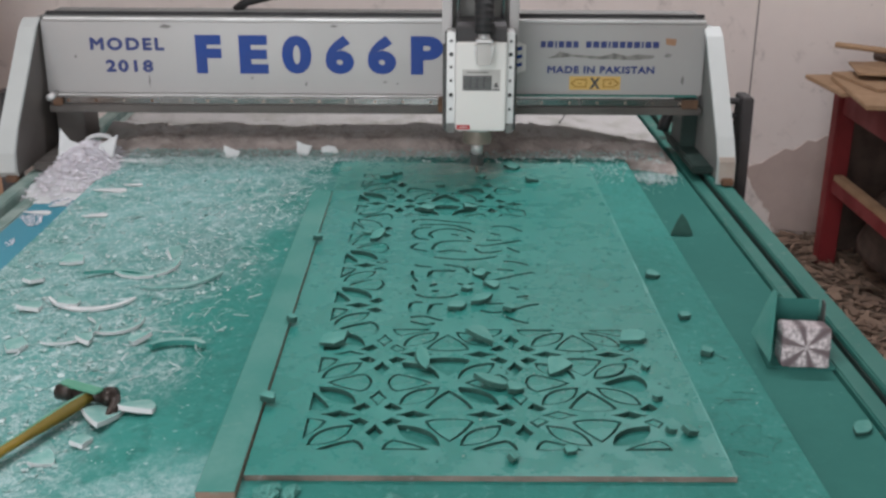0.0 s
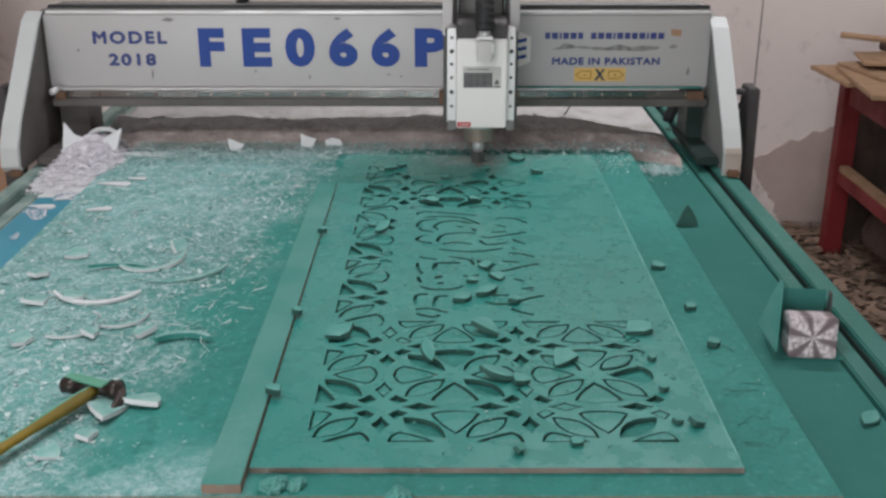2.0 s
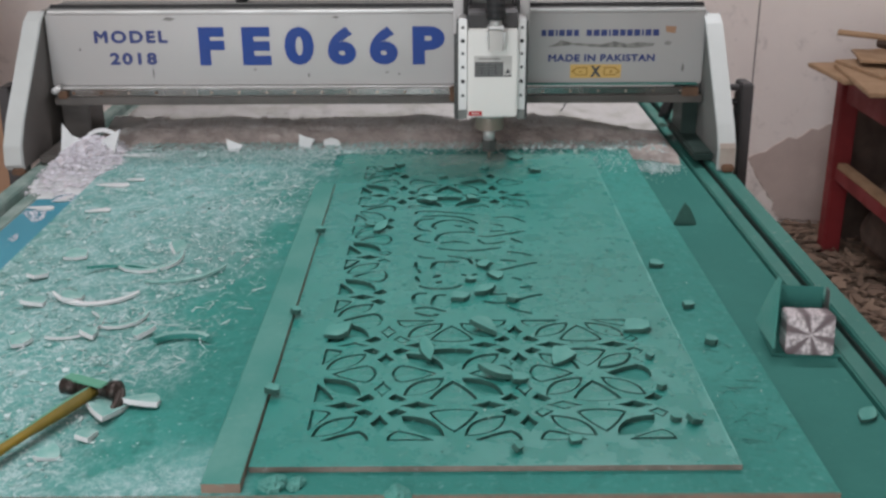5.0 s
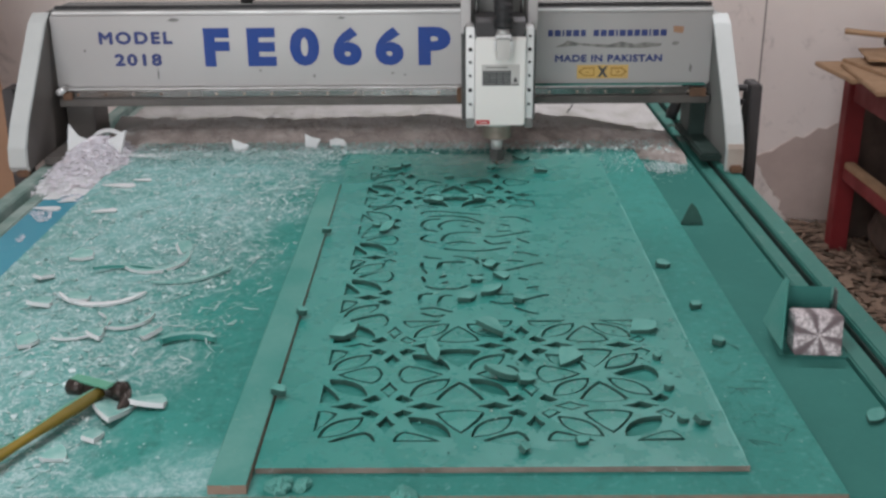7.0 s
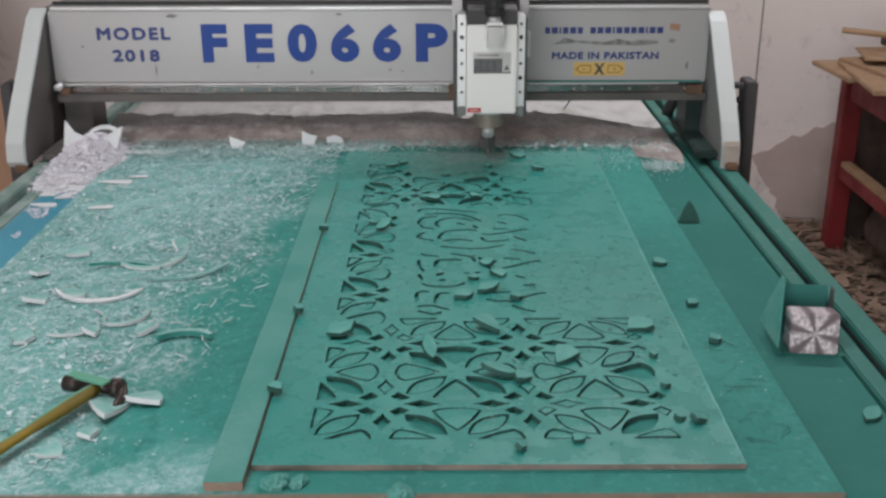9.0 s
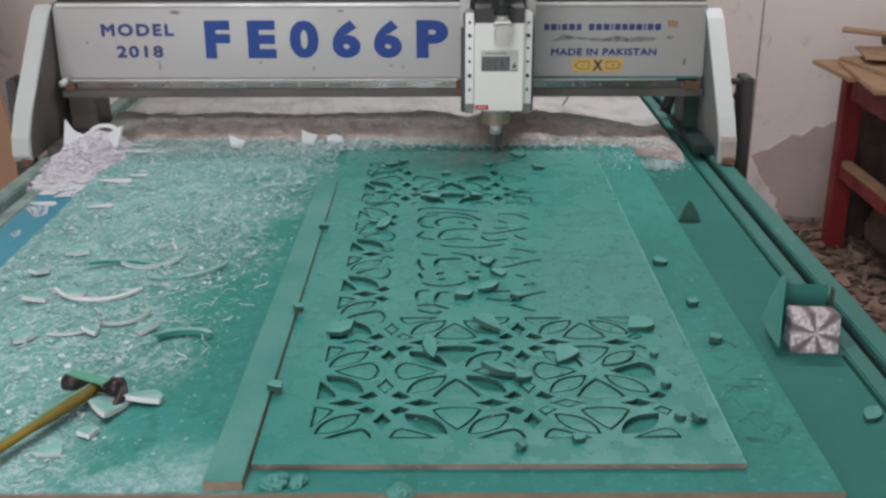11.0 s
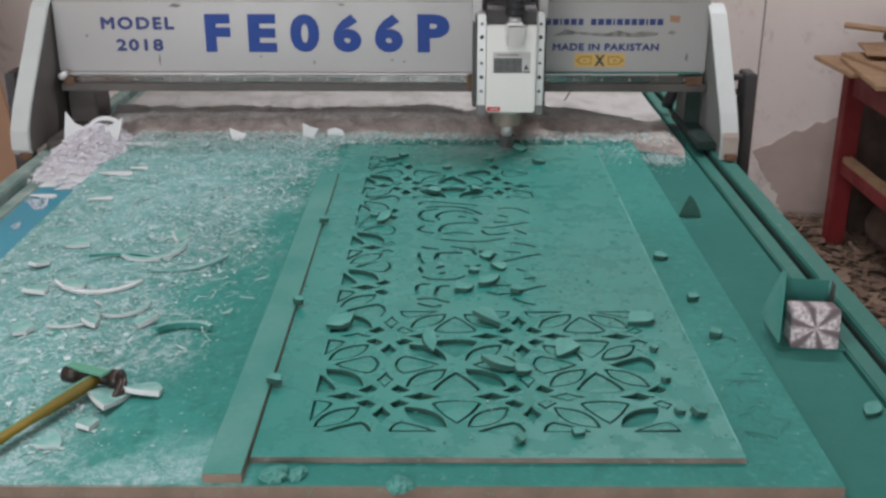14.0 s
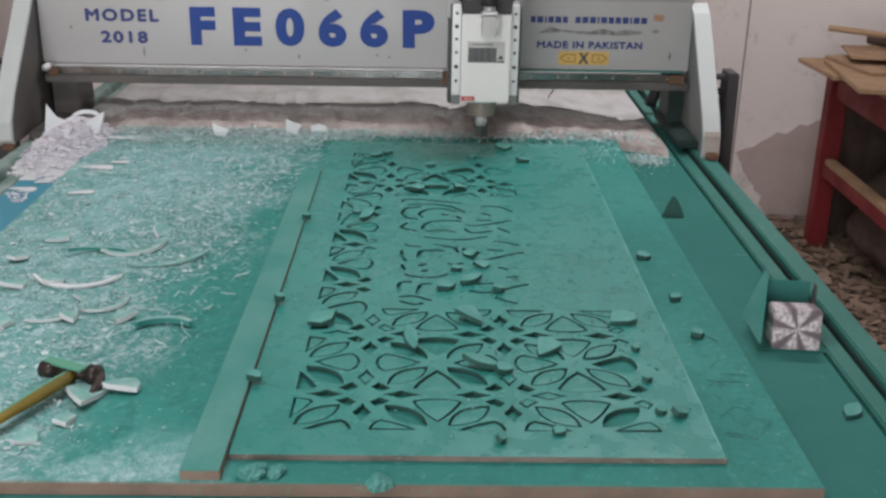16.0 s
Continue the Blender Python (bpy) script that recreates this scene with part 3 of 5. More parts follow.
def red_table():
    """A red work table along the far side, with offcuts piled on it."""
    t = thing("work_table", None, None, "red painted timber work table with dusty raw rails", "table", m=pose(1.72, 3.0, FLOOR))
    x1 = 0.75
    for x, y in ((0, 0), (x1, 0), (0, -1.3), (x1, -1.3)):
        part("leg", box(x - 0.035, x + 0.035, y - 0.035, y + 0.035, 0.0, 0.74, 0.005), M_REDWOOD, t)
    for x in (0, x1):
        part("apron", box(x - 0.02, x + 0.02, -1.264, -0.036, 0.625, 0.74, 0.004), M_REDWOOD, t)
        part("crossbar", box(x - 0.02, x + 0.02, -1.264, -0.036, 0.32, 0.385, 0.004), [M_TIMBER], t, "raw worn timber crossbar")
        part("crossbar_side", box(x - 0.024, x - 0.0205, -1.264, -0.036, 0.315, 0.365, 0.001), M_REDWOOD, t)
    for y in (0, -1.3):
        part("end_rail", box(0.036, x1 - 0.036, y - 0.02, y + 0.02, 0.625, 0.74, 0.004), M_REDWOOD, t)
    part("tabletop", box(-0.05, x1 + 0.05, -1.36, 0.06, 0.741, 0.762, 0.004), M_TIMBER, t, "raw timber top")
    z = FLOOR + 0.762
    for i, (x0, x2, y0, y2, h, a) in enumerate(((-0.18, 0.7, -0.36, -0.02, 0.016, 3), (-0.10, 0.7, -0.66, -0.14, 0.016, -7), (-0.13, 0.62, -0.42, -0.10, 0.012, 9), (0.03, 0.6, -0.5, -0.02, 0.018, 14), (-0.02, 0.5, -0.30, -0.06, 0.010, -12))):
        thing("plank_offcut", box(x0, x2, y0, y2, 0, h, 0.003), M_TIMBER, "raw brown timber offcut lying on the red table", "plank", "offcuts on the table", m=pose(1.72, 3.0, z, 0, 0, a))
        z += h
    thing("round_offcut", tube([(1.80 + 0.03 * k, 2.96 - 0.05 * k, z + 0.022) for k in range(5)], 0.022), M_SACK, "dark curved timber offcut on the pile", "offcut", smooth=True)
    thing("stick", rod((1.60, 2.86, z + 0.075), (2.3, 2.72, z + 0.012), 0.011, 0.012, 8), M_TIMBER, "thin raw timber stick lying across the offcuts", "stick", smooth=True)
    # added backing board that makes the space under the table dark
    thing("dark_board", box(-0.02, 0.72, -0.01, 0.01, 0, 0.60, 0.003), M_SACK, "dark brown board added to darken the space under the red table", "board", m=pose(1.80, 3.10, FLOOR, -3, 0, 0))
    s = bmesh.new()
    bmesh.ops.create_icosphere(s, subdivisions=4, radius=1)
    for v in s.verts:
        k = 1 + 0.16 * noise.noise(v.co * 2.3) + 0.05 * noise.noise(v.co * 7)
        v.co = Vector((v.co.x * 0.30 * k, v.co.y * 0.36 * k, max(-0.21, v.co.z * 0.23 * k)))
    thing("sack", s, M_SACK, "dusty brown sack slumped under the red table", "sack", smooth=True, m=pose(2.06, 2.66, FLOOR + 0.205))


def leaning_sheet():
    b = box(-0.5, 0.5, -0.01, 0.01, 0, 1.35, 0.002)
    thing("ply_sheet", b, M_PLY, "tan plywood sheet leaning beside the machine", "board", m=pose(-1.79, 2.6, FLOOR, -4, -9.5, 0))


# ---- the machine's table ----
TABLE_END = 2.35


def router_table():
    t = thing("router_table", None, None, "green painted router table dusted all over, on steel legs", "machine table", m=pose(0, 0, FLOOR))
    up = -FLOOR
    part("bed", box(-0.722, 0.7375, -0.15, TABLE_END, up - 0.06, up - 0.018, 0.002), M_BED, t, "green dusted flat bed")
    for s in (-1, 1):
        def bar(name, a, c, z0, z1, mat, label=""):
            x0, x1 = sorted((s * a, s * c))
            part(name, box(x0, x1, -0.2, TABLE_END, up + z0, up + z1, 0.0025), mat, t, label)
        paint = M_RAIL if s > 0 else M_RAILDUST
        edge, gap, rail, out = (0.7415, 0.7705, 0.778, 0.816) if s > 0 else (0.7235, 0.756, 0.768, 0.803)
        bar("ledge", edge, gap, -0.06, -0.013, paint)
        bar("shaded_channel", gap + 0.0005, rail - 0.0035, -0.06, -0.020, M_GREENSIDE, "rail channel coloured dark for its shade")
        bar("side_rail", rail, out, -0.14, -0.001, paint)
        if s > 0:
            # added dark strip that imitates the shaded inner face of the rail
            bar("rail_shade_strip", rail - 0.003, rail - 0.0006, -0.0335, -0.0095, M_GREENSIDE, "dark strip in place of shade on the rail's inner face")
        bar("side_beam", 0.70, rail - 0.001, -0.2, -0.061, M_BED)
        for y in (0.0, 1.1, 2.2):
            part("leg", box(s * 0.73 - 0.04, s * 0.73 + 0.04, y - 0.04, y + 0.04, 0, up - 0.2, 0.004), M_BED, t)
    part("front_beam", box(-0.70, 0.70, -0.14, -0.07, up - 0.2, up - 0.061, 0.003), M_BED, t)


def blue_sheet():
    thing("blue_sheet", box(-0.722, -0.632, 0.2, 1.50, -0.0178, -0.0135, 0.001), M_BLUE, "blue plastic sheet strip lying on the bed", "sheet")


def base_sheet():
    ob = thing("base_sheet", box(-0.628, 0.607, 0.0, 1.52, -0.0176, 0.0, 0.0012), [M_SHEET, M_EDGE], "large green sheet strewn with pale swarf, raw brown edge", "sheet")
    for p in ob.data.polygons:
        if abs(p.normal.y) > 0.7:
            p.material_index = 1


def batten():
    plan = [(-0.1265, 0.006), (-0.0815, 0.006), (-0.0795, 1.17), (-0.1215, 1.17)]
    t = thing("batten", None, None, "green faced batten with brown cut edges beside the board", "batten")
    part("core", slab(plan, 0.0003, 0.0122), M_EDGE, t, "raw brown fibreboard core")
    part("facing", slab(plan, 0.0123, 0.0142, bev=0.0008), M_STRIP, t, "dusty green facing")


# ---- the fretwork board ----
PX, PY = 0.1910, 0.1804
FLOWER = (-0.0255, 0.2850)
BOARD = (-0.079, 0.5055, 0.0484, 1.416)
T = 0.008


def arc(a, b, bulge, n=6):
    """Points from a to b along a bow whose middle stands off by bulge (to the left of the way)."""
    ax, ay = a
    dx, dy = b[0] - ax, b[1] - ay
    return [(ax + dx * u - dy * bulge * 4 * u * (1 - u), ay + dy * u + dx * bulge * 4 * u * (1 - u)) for u in (k / n for k in range(n))]


def cell_shapes():
    """The cut shapes of one repeat, in repeats: flowers of fans and lenses, and stars of diamonds and darts at the corners."""
    out = []
    for q in range(4):
        c, s = round(math.cos(q * math.pi / 2)), round(math.sin(q * math.pi / 2))
        turn = lambda pts: [(c * x - s * y, s * x + c * y) for x, y in pts]
        mid, reach, half = (0.352, 0.092, 0.150) if q % 2 == 0 else (0.388, 0.056, 0.172)
        end = [(mid + reach * math.cos(a), half * math.sin(a)) for a in (radians(-80 + 20 * k) for k in range(9))]
        fan = arc((0.115, 0.0), end[0], -0.05, 4) + end[:-1] + arc(end[-1], (0.115, 0.0), -0.05, 4)
        lens = arc((0.066, 0.066), (0.352, 0.352), 0.225, 8) + arc((0.352, 0.352), (0.066, 0.066), 0.225, 8)
        out += [("fan", turn(fan)), ("lens", turn(lens))]
        star = lambda pts: [(0.5 + x, 0.5 + y) for x, y in turn(pts)]
        rhomb = arc((0.130, 0), (0.255, -0.064), 0.05, 3) + arc((0.255, -0.064), (0.392, 0), 0.05, 3) + arc((0.392, 0), (0.255, 0.064), 0.05, 3) + arc((0.255, 0.064), (0.130, 0), 0.05, 3)
        out += [("diamond", star(rhomb)), ("dart", star([(0.044, 0.108), (0.108, 0.044), (0.182, 0.092), (0.092, 0.182)]))]
    return out


def clip(poly, x0, x1, y0, y1):
    for ax, lim, keep in ((0, x0, 1), (0, x1, -1), (1, y0, 1), (1, y1, -1)):
        res = []
        for i, p in enumerate(poly):
            q = poly[i - 1]
            ip, iq = keep * (p[ax] - lim) >= 0, keep * (q[ax] - lim) >= 0
            if ip != iq:
                u = (lim - q[ax]) / (p[ax] - q[ax])
                res.append((q[0] + u * (p[0] - q[0]), q[1] + u * (p[1] - q[1])))
            if ip:
                res.append(p)
        poly = res
    return poly


def size_of(poly):
    return abs(sum(a[0] * b[1] - a[1] * b[0] for a, b in zip(poly, poly[1:] + poly[:1]))) / 2


def centre(poly):
    return sum(p[0] for p in poly) / len(poly), sum(p[1] for p in poly) / len(poly)


def shrunk(poly, d):
    """The outline moved inwards by d."""
    area2 = sum(a[0] * b[1] - a[1] * b[0] for a, b in zip(poly, poly[1:] + poly[:1]))
    s = 1 if area2 > 0 else -1
    out = []
    for i, p in enumerate(poly):
        a, b = Vector(poly[i - 1]), Vector(poly[(i + 1) % len(poly)])
        e, f = (Vector(p) - a), (b - Vector(p))
        if e.length < 1e-6 or f.length < 1e-6:
            continue
        n1, n2 = Vector((-e.y, e.x)).normalized() * s, Vector((-f.y, f.x)).normalized() * s
        n = n1 + n2
        if n.length < 0.2:
            n = (f.normalized() - e.normalized()) * 1.0
        n.normalize()
        out.append(tuple(Vector(p) + n * min(d / max(0.35, n.dot(n1)), 2.6 * d)))
    return out


def fretwork():
    """All outlines that have been cut so far: a wide band, a narrow border and the band that is being cut."""
    shapes = []
    for j in range(-1, 7):
        for i in range(-1, 4):
            fx, fy = FLOWER[0] + i * PX, FLOWER[1] + j * PY
            for kind, pts in cell_shapes():
                poly = [(fx + x * PX, fy + y * PY) for x, y in pts]
                c = clip(poly, -0.0195, 0.4440, 0.1065, 1.318)
                if len(c) < 3:
                    continue
                x, y = centre(poly)
                if x > 0.064 and y < 0.5:
                    c = clip(c, 0, 1, 0, 0.464)
                elif x > 0.064:
                    c = clip(c, 0, 0.330, 1.014, 2)
                    begun = y < 1.215 or (kind == "diamond" and y < 1.25)
                    if not begun or (y > 1.10 and x > 0.31):
                        continue
                if len(c) > 2 and size_of(c) > 0.14 * size_of(poly) and size_of(c) > 0.00006:
                    shapes.append((kind, c))
    return shapes


def pen(points, w=0.0040, n=4):
    """A narrow slot along a smooth way through a few points."""
    pts = [Vector(p) for p in points]
    way = []
    for i in range(len(pts) - 1):
        a, b, c, d = pts[max(i - 1, 0)], pts[i], pts[i + 1], pts[min(i + 2, len(pts) - 1)]
        for k in range(n):
            u = k / n
            way.append(0.5 * ((2 * b) + (c - a) * u + (2 * a - 5 * b + 4 * c - d) * u * u + (3 * b - a - 3 * c + d) * u ** 3))
    way.append(pts[-1])
    left, right = [], []
    for i, p in enumerate(way):
        d = way[min(i + 1, len(way) - 1)] - way[max(i - 1, 0)]
        m = Vector((-d.y, d.x)).normalized() * w / 2 * (0.5 if i in (0, len(way) - 1) else 1)
        left.append(tuple(p + m))
        right.append(tuple(p - m))
    return left + right[::-1]


def writing():
    """The slots of unreadable flourished writing, line by line."""
    crown = [((0.218, 0.97), (0.172, 0.981), (0.132, 0.992), (0.104, 0.988), (0.099, 0.974)), ((0.11, 0.957), (0.155, 0.963), (0.194, 0.949), (0.222, 0.915)),
             ((0.138, 0.946), (0.11, 0.936), (0.101, 0.91), (0.109, 0.884), (0.133, 0.871)), ((0.207, 0.919), (0.177, 0.936), (0.149, 0.929), (0.134, 0.906), (0.14, 0.883)),
             ((0.214, 0.864), (0.186, 0.867), (0.154, 0.858), (0.141, 0.833), (0.142, 0.815)), ((0.112, 0.852), (0.101, 0.833), (0.107, 0.821), (0.131, 0.809))]
    bows = [((0.22, 0.845), (0.239, 0.841), (0.272, 0.854), (0.309, 0.872)), ((0.148, 0.806), (0.175, 0.814), (0.204, 0.805)), ((0.219, 0.826), (0.224, 0.811), (0.237, 0.802), (0.269, 0.814)),
            ((0.142, 0.779), (0.174, 0.77), (0.215, 0.767), (0.26, 0.784)), ((0.242, 0.87), (0.273, 0.873)), ((0.253, 0.952), (0.288, 0.952), (0.315, 0.921)),
            ((0.279, 0.832), (0.302, 0.804)), ((0.268, 0.761), (0.291, 0.755), (0.313, 0.74)), ((0.108, 0.742), (0.118, 0.734), (0.14, 0.728)), ((0.175, 0.905), (0.190, 0.898)), ((0.205, 0.893), (0.214, 0.876)), ((0.252, 0.912), (0.272, 0.900)), ((0.240, 0.800), (0.262, 0.796))]
    bars = [((0.105, 0.712), (0.107, 0.679), (0.115, 0.658)), ((0.182, 0.711), (0.154, 0.711), (0.138, 0.706), (0.135, 0.674)), ((0.136, 0.638), (0.149, 0.65)), ((0.14, 0.615), (0.152, 0.62)),
            ((0.107, 0.646), (0.112, 0.618)), ((0.112, 0.603), (0.13, 0.591), (0.163, 0.59), (0.185, 0.605)), ((0.212, 0.724), (0.219, 0.694), (0.23, 0.67), (0.251, 0.67), (0.287, 0.691), (0.319, 0.707)),
            ((0.224, 0.724), (0.231, 0.7), (0.243, 0.705)), ((0.254, 0.719), (0.285, 0.713)), ((0.184, 0.653), (0.197, 0.645), (0.212, 0.655)), ((0.160, 0.742), (0.196, 0.726), (0.204, 0.700))]
    feet = [((0.106, 0.528), (0.105, 0.56), (0.114, 0.569), (0.126, 0.569)), ((0.159, 0.562), (0.14, 0.558), (0.135, 0.519)), ((0.106, 0.508), (0.122, 0.512), (0.135, 0.51), (0.148, 0.501), (0.158, 0.497)),
            ((0.107, 0.493), (0.131, 0.48), (0.146, 0.486)), ((0.229, 0.564), (0.259, 0.566)), ((0.217, 0.538), (0.235, 0.529), (0.255, 0.531)), ((0.273, 0.54), (0.296, 0.556), (0.316, 0.563)),
            ((0.256, 0.514), (0.273, 0.498), (0.293, 0.487)), ((0.28, 0.592), (0.302, 0.599)), ((0.27, 0.637), (0.287, 0.626))]
    return [pen(p, 0.0090 if line is bars and k in (1, 2, 3) else 0.0066) for line in (crown, bows, bars, feet) for k, p in enumerate(line)]


def dense(poly):
    """Corners and the places between them."""
    out = []
    for a, b in zip(poly, poly[1:] + poly[:1]):
        n = max(1, int(math.hypot(b[0] - a[0], b[1] - a[1]) / 0.003))
        out += [(a[0] + (b[0] - a[0]) * k / n, a[1] + (b[1] - a[1]) * k / n) for k in range(n)]
    return out


def fretwork_board():
    x0, x1, y0, y1 = BOARD
    shapes = fretwork()
    holes = [p for _, p in shapes]
    for slot in writing():
        if all(min((px - qx) ** 2 + (py - qy) ** 2 for px, py in dense(slot) for qx, qy in dense(other)) > 0.0010 ** 2 for other in holes if abs(centre(other)[0] - centre(slot)[0]) < 0.16 and abs(centre(other)[1] - centre(slot)[1]) < 0.08):
            holes.append(slot)
    b = bmesh.new()
    edges = []
    loops = [[(x0, y0), (x1, y0), (x1, y1), (x0, y1)]] + holes
    tops = []
    for loop in loops:
        vs = [b.verts.new((x, y, T)) for x, y in loop]
        tops.append(vs)
        edges += [b.edges.new((vs[i], vs[(i + 1) % len(vs)])) for i in range(len(vs))]
    bmesh.ops.triangle_fill(b, use_beauty=True, use_dissolve=False, edges=edges, normal=(0, 0, 1))
    bmesh.ops.recalc_face_normals(b, faces=b.faces[:])
    for k, loop in enumerate(loops):
        hi = tops[k]
        lo = [b.verts.new((x, y, 0.0004)) for x, y in loop]
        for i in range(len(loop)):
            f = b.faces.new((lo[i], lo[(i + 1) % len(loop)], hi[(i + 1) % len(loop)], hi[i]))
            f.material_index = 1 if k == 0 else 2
    me = bpy.data.meshes.new("fretwork_board")
    b.to_mesh(me)
    b.free()
    for m in (M_BOARD, M_BOARDEDGE, M_CUT):
        me.materials.append(m)
    board = tagged(new("fretwork_board", me), "green faced board half cut with flower fretwork and flourishes", "board")
    wear = random.Random(17)
    rim = [(x1 - 0.0002, y1 - 0.004), (x1 - 0.0002, y0 + 0.02)] + [(x1 - wear.uniform(0.0012, 0.0036), y0 + 0.02 + (y1 - y0 - 0.03) * k / 40) for k in range(41)]
    part("worn_edge", slab(rim, T + 0.0001, T + 0.0005), M_RUBBED, board, "pale rubbed edge")
    # the cut pieces that still lie in their holes
    rng = random.Random(11)
    gone = [(0.014, 0.248), (0.128, 0.140), (0.1655, 0.338), (0.127, 0.322), (0.204, 0.249), (0.415, 0.285), (0.014, 0.787), (0.014, 0.607), (0.014, 0.428), (0.014, 1.148),
            (0.127, 1.042), (0.1655, 1.058), (0.218, 1.185), (0.1655, 1.132), (0.204, 1.042), (0.395, 0.141)]
    for kind, poly in shapes:
        cx, cy = centre(poly)
        if any(abs(cx - gx) < 0.022 and abs(cy - gy) < 0.024 for gx, gy in gone) and kind in ("fan", "lens"):
            continue
        small = kind in ("dart", "diamond")
        if rng.random() < (0.78 if small else 0.04):
            continue
        p = shrunk(poly, 0.0026 if small else 0.0036)
        if size_of(p) < 0.00004:
            continue
        local = [((x - cx), (y - cy)) for x, y in p]
        tilt = 0 if rng.random() < 0.75 else 4
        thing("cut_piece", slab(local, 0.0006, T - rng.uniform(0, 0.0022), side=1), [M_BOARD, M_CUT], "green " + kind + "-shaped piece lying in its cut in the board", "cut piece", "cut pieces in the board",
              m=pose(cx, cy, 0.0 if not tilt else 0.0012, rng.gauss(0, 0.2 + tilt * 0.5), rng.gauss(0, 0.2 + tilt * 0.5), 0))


def loose_piece(name, kind, x, y, z, s, rx, ry, rz, label, h=0.008):
    lens = [(s * a, s * c) for a, c in arc((-0.5, 0), (0.5, 0), 0.24, 7) + arc((0.5, 0), (-0.5, 0), 0.24, 7)]
    fan = [(s * a, s * c) for a, c in arc((-0.5, 0.0), (0.4, -0.42), -0.05) + arc((0.4, -0.42), (0.4, 0.42), -0.15, 8) + arc((0.4, 0.42), (-0.5, 0.0), -0.05)]
    rr = random.Random(int(x * 9973) * 31 + int(y * 7919))
    block = [(s * (a + rr.uniform(-0.11, 0.11)), s * (c + rr.uniform(-0.1, 0.1))) for a, c in ((-0.5, -0.32), (0.1, -0.42), (0.48, -0.30), (0.5, 0.3), (-0.05, 0.38), (-0.42, 0.30))]
    shape = {"lens": lens, "fan": fan, "block": block}[kind]
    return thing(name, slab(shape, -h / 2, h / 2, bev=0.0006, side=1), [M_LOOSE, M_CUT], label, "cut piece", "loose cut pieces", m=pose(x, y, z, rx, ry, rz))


def loose_pieces():
    on = "green cut piece lying loose on the fretwork board"
    for kind, x, y, z, s, rx, ry, rz in (
            ("block", -0.006, 0.410, 0.018, 0.052, 10, -12, -8), ("fan", 0.218, 0.422, 0.019, 0.066, 12, -12, 130), ("lens", 0.128, 0.332, 0.026, 0.060, 6, -35, 108),
            ("lens", 0.226, 0.272, 0.020, 0.080, -8, 10, -18), ("block", 0.254, 0.256, 0.018, 0.034, 10, 8, 20), ("block", 0.446, 0.424, 0.017, 0.056, 8, -6, -8), ("fan", 0.318, 0.322, 0.015, 0.062, 6, -9, 60),
            ("lens", 0.036, 0.868, 0.022, 0.054, 26, -22, 35), ("block", 0.155, 1.218, 0.015, 0.032, 5, -4, 3), ("block", 0.128, 1.066, 0.012, 0.042, 4, 5, -8),
            ("block", 0.212, 1.070, 0.013, 0.030, 14, 10, 30), ("block", 0.180, 0.545, 0.015, 0.044, 0, 4, 4), ("lens", 0.222, 0.570, 0.017, 0.062, 3, -6, 32),
            ("fan", 0.240, 0.640, 0.014, 0.040, 10, 6, -20), ("block", 0.199, 0.622, 0.014, 0.028, 4, 6, 5), ("block", 0.264, 0.536, 0.016, 0.034, 10, 8, 75), ("block", 0.224, 0.688, 0.015, 0.032, 18, 0, -50),
            ("block", 0.030, 1.292, 0.015, 0.036, 6, 0, 20), ("block", 0.055, 1.312, 0.015, 0.030, 10, 0, 30), ("block", 0.250, 1.292, 0.013, 0.026, 6, -8, 60), ("lens", 0.016, 0.900, 0.013, 0.030, 6, 4, 12)):
        loose_piece("loose_piece", kind, x, y, z - 0.002, s * 0.70, rx, ry, rz, on)
    for x, y, z, s, rx, ry, rz in ((0.470, 0.147, 0.016, 0.028, 12, 20, 40), (0.448, 0.152, 0.014, 0.016, 0, 10, 10), (0.314, 0.100, 0.014, 0.020, 16, 0, 10), (0.241, 0.082, 0.017, 0.018, 30, 10, 60),
                                   (0.359, 1.262, 0.016, 0.030, 0, 10, 20), (0.322, 1.372, 0.016, 0.042, 6, 10, -30), (0.447, 0.238, 0.014, 0.016, 0, 10, 50), (0.447, 0.330, 0.014, 0.016, 10, 0, 70)):
        loose_piece("chip", "block", x, y, z - 0.002, s * 0.8, rx, ry, rz, "small green chip lying on the fretwork board")
    for x, y, s, rz in ((-0.077, 0.854, 0.020, 10), (-0.077, 0.478, 0.020, 30), (-0.074, 0.222, 0.022, -10)):
        loose_piece("chip", "block", x, y, 0.0195, s * 0.8, 8, 5, rz, "small green chip caught between batten and board", 0.010)
    for x, y, s, rz in ((0.527, 0.706, 0.028, 5), (0.545, 0.527, 0.024, 15), (0.550, 0.394, 0.026, 70)):
        loose_piece("chip", "block", x, y, 0.0055, s * 0.85, 6, 5, rz, "small green chip lying on the base sheet", 0.009)
    loose_piece("chip", "lens", 0.714, 0.202, -0.0125, 0.046, 8, 0, 50, "dark green chip lying on the bed", 0.005)
    # the dark colour stands for shade on the side facing the camera
    thing("standing_chip", facing([(-0.022, 0.0), (0.022, 0.0), (0.019, 0.012), (0.008, 0.034), (-0.001, 0.044), (-0.009, 0.030)], -0.004, 0.004), M_CUT, "green triangular offcut standing on the bed, its shaded face painted dark", "cut piece", m=pose(0.640, 0.978, -0.0178, -12, 0, -4))


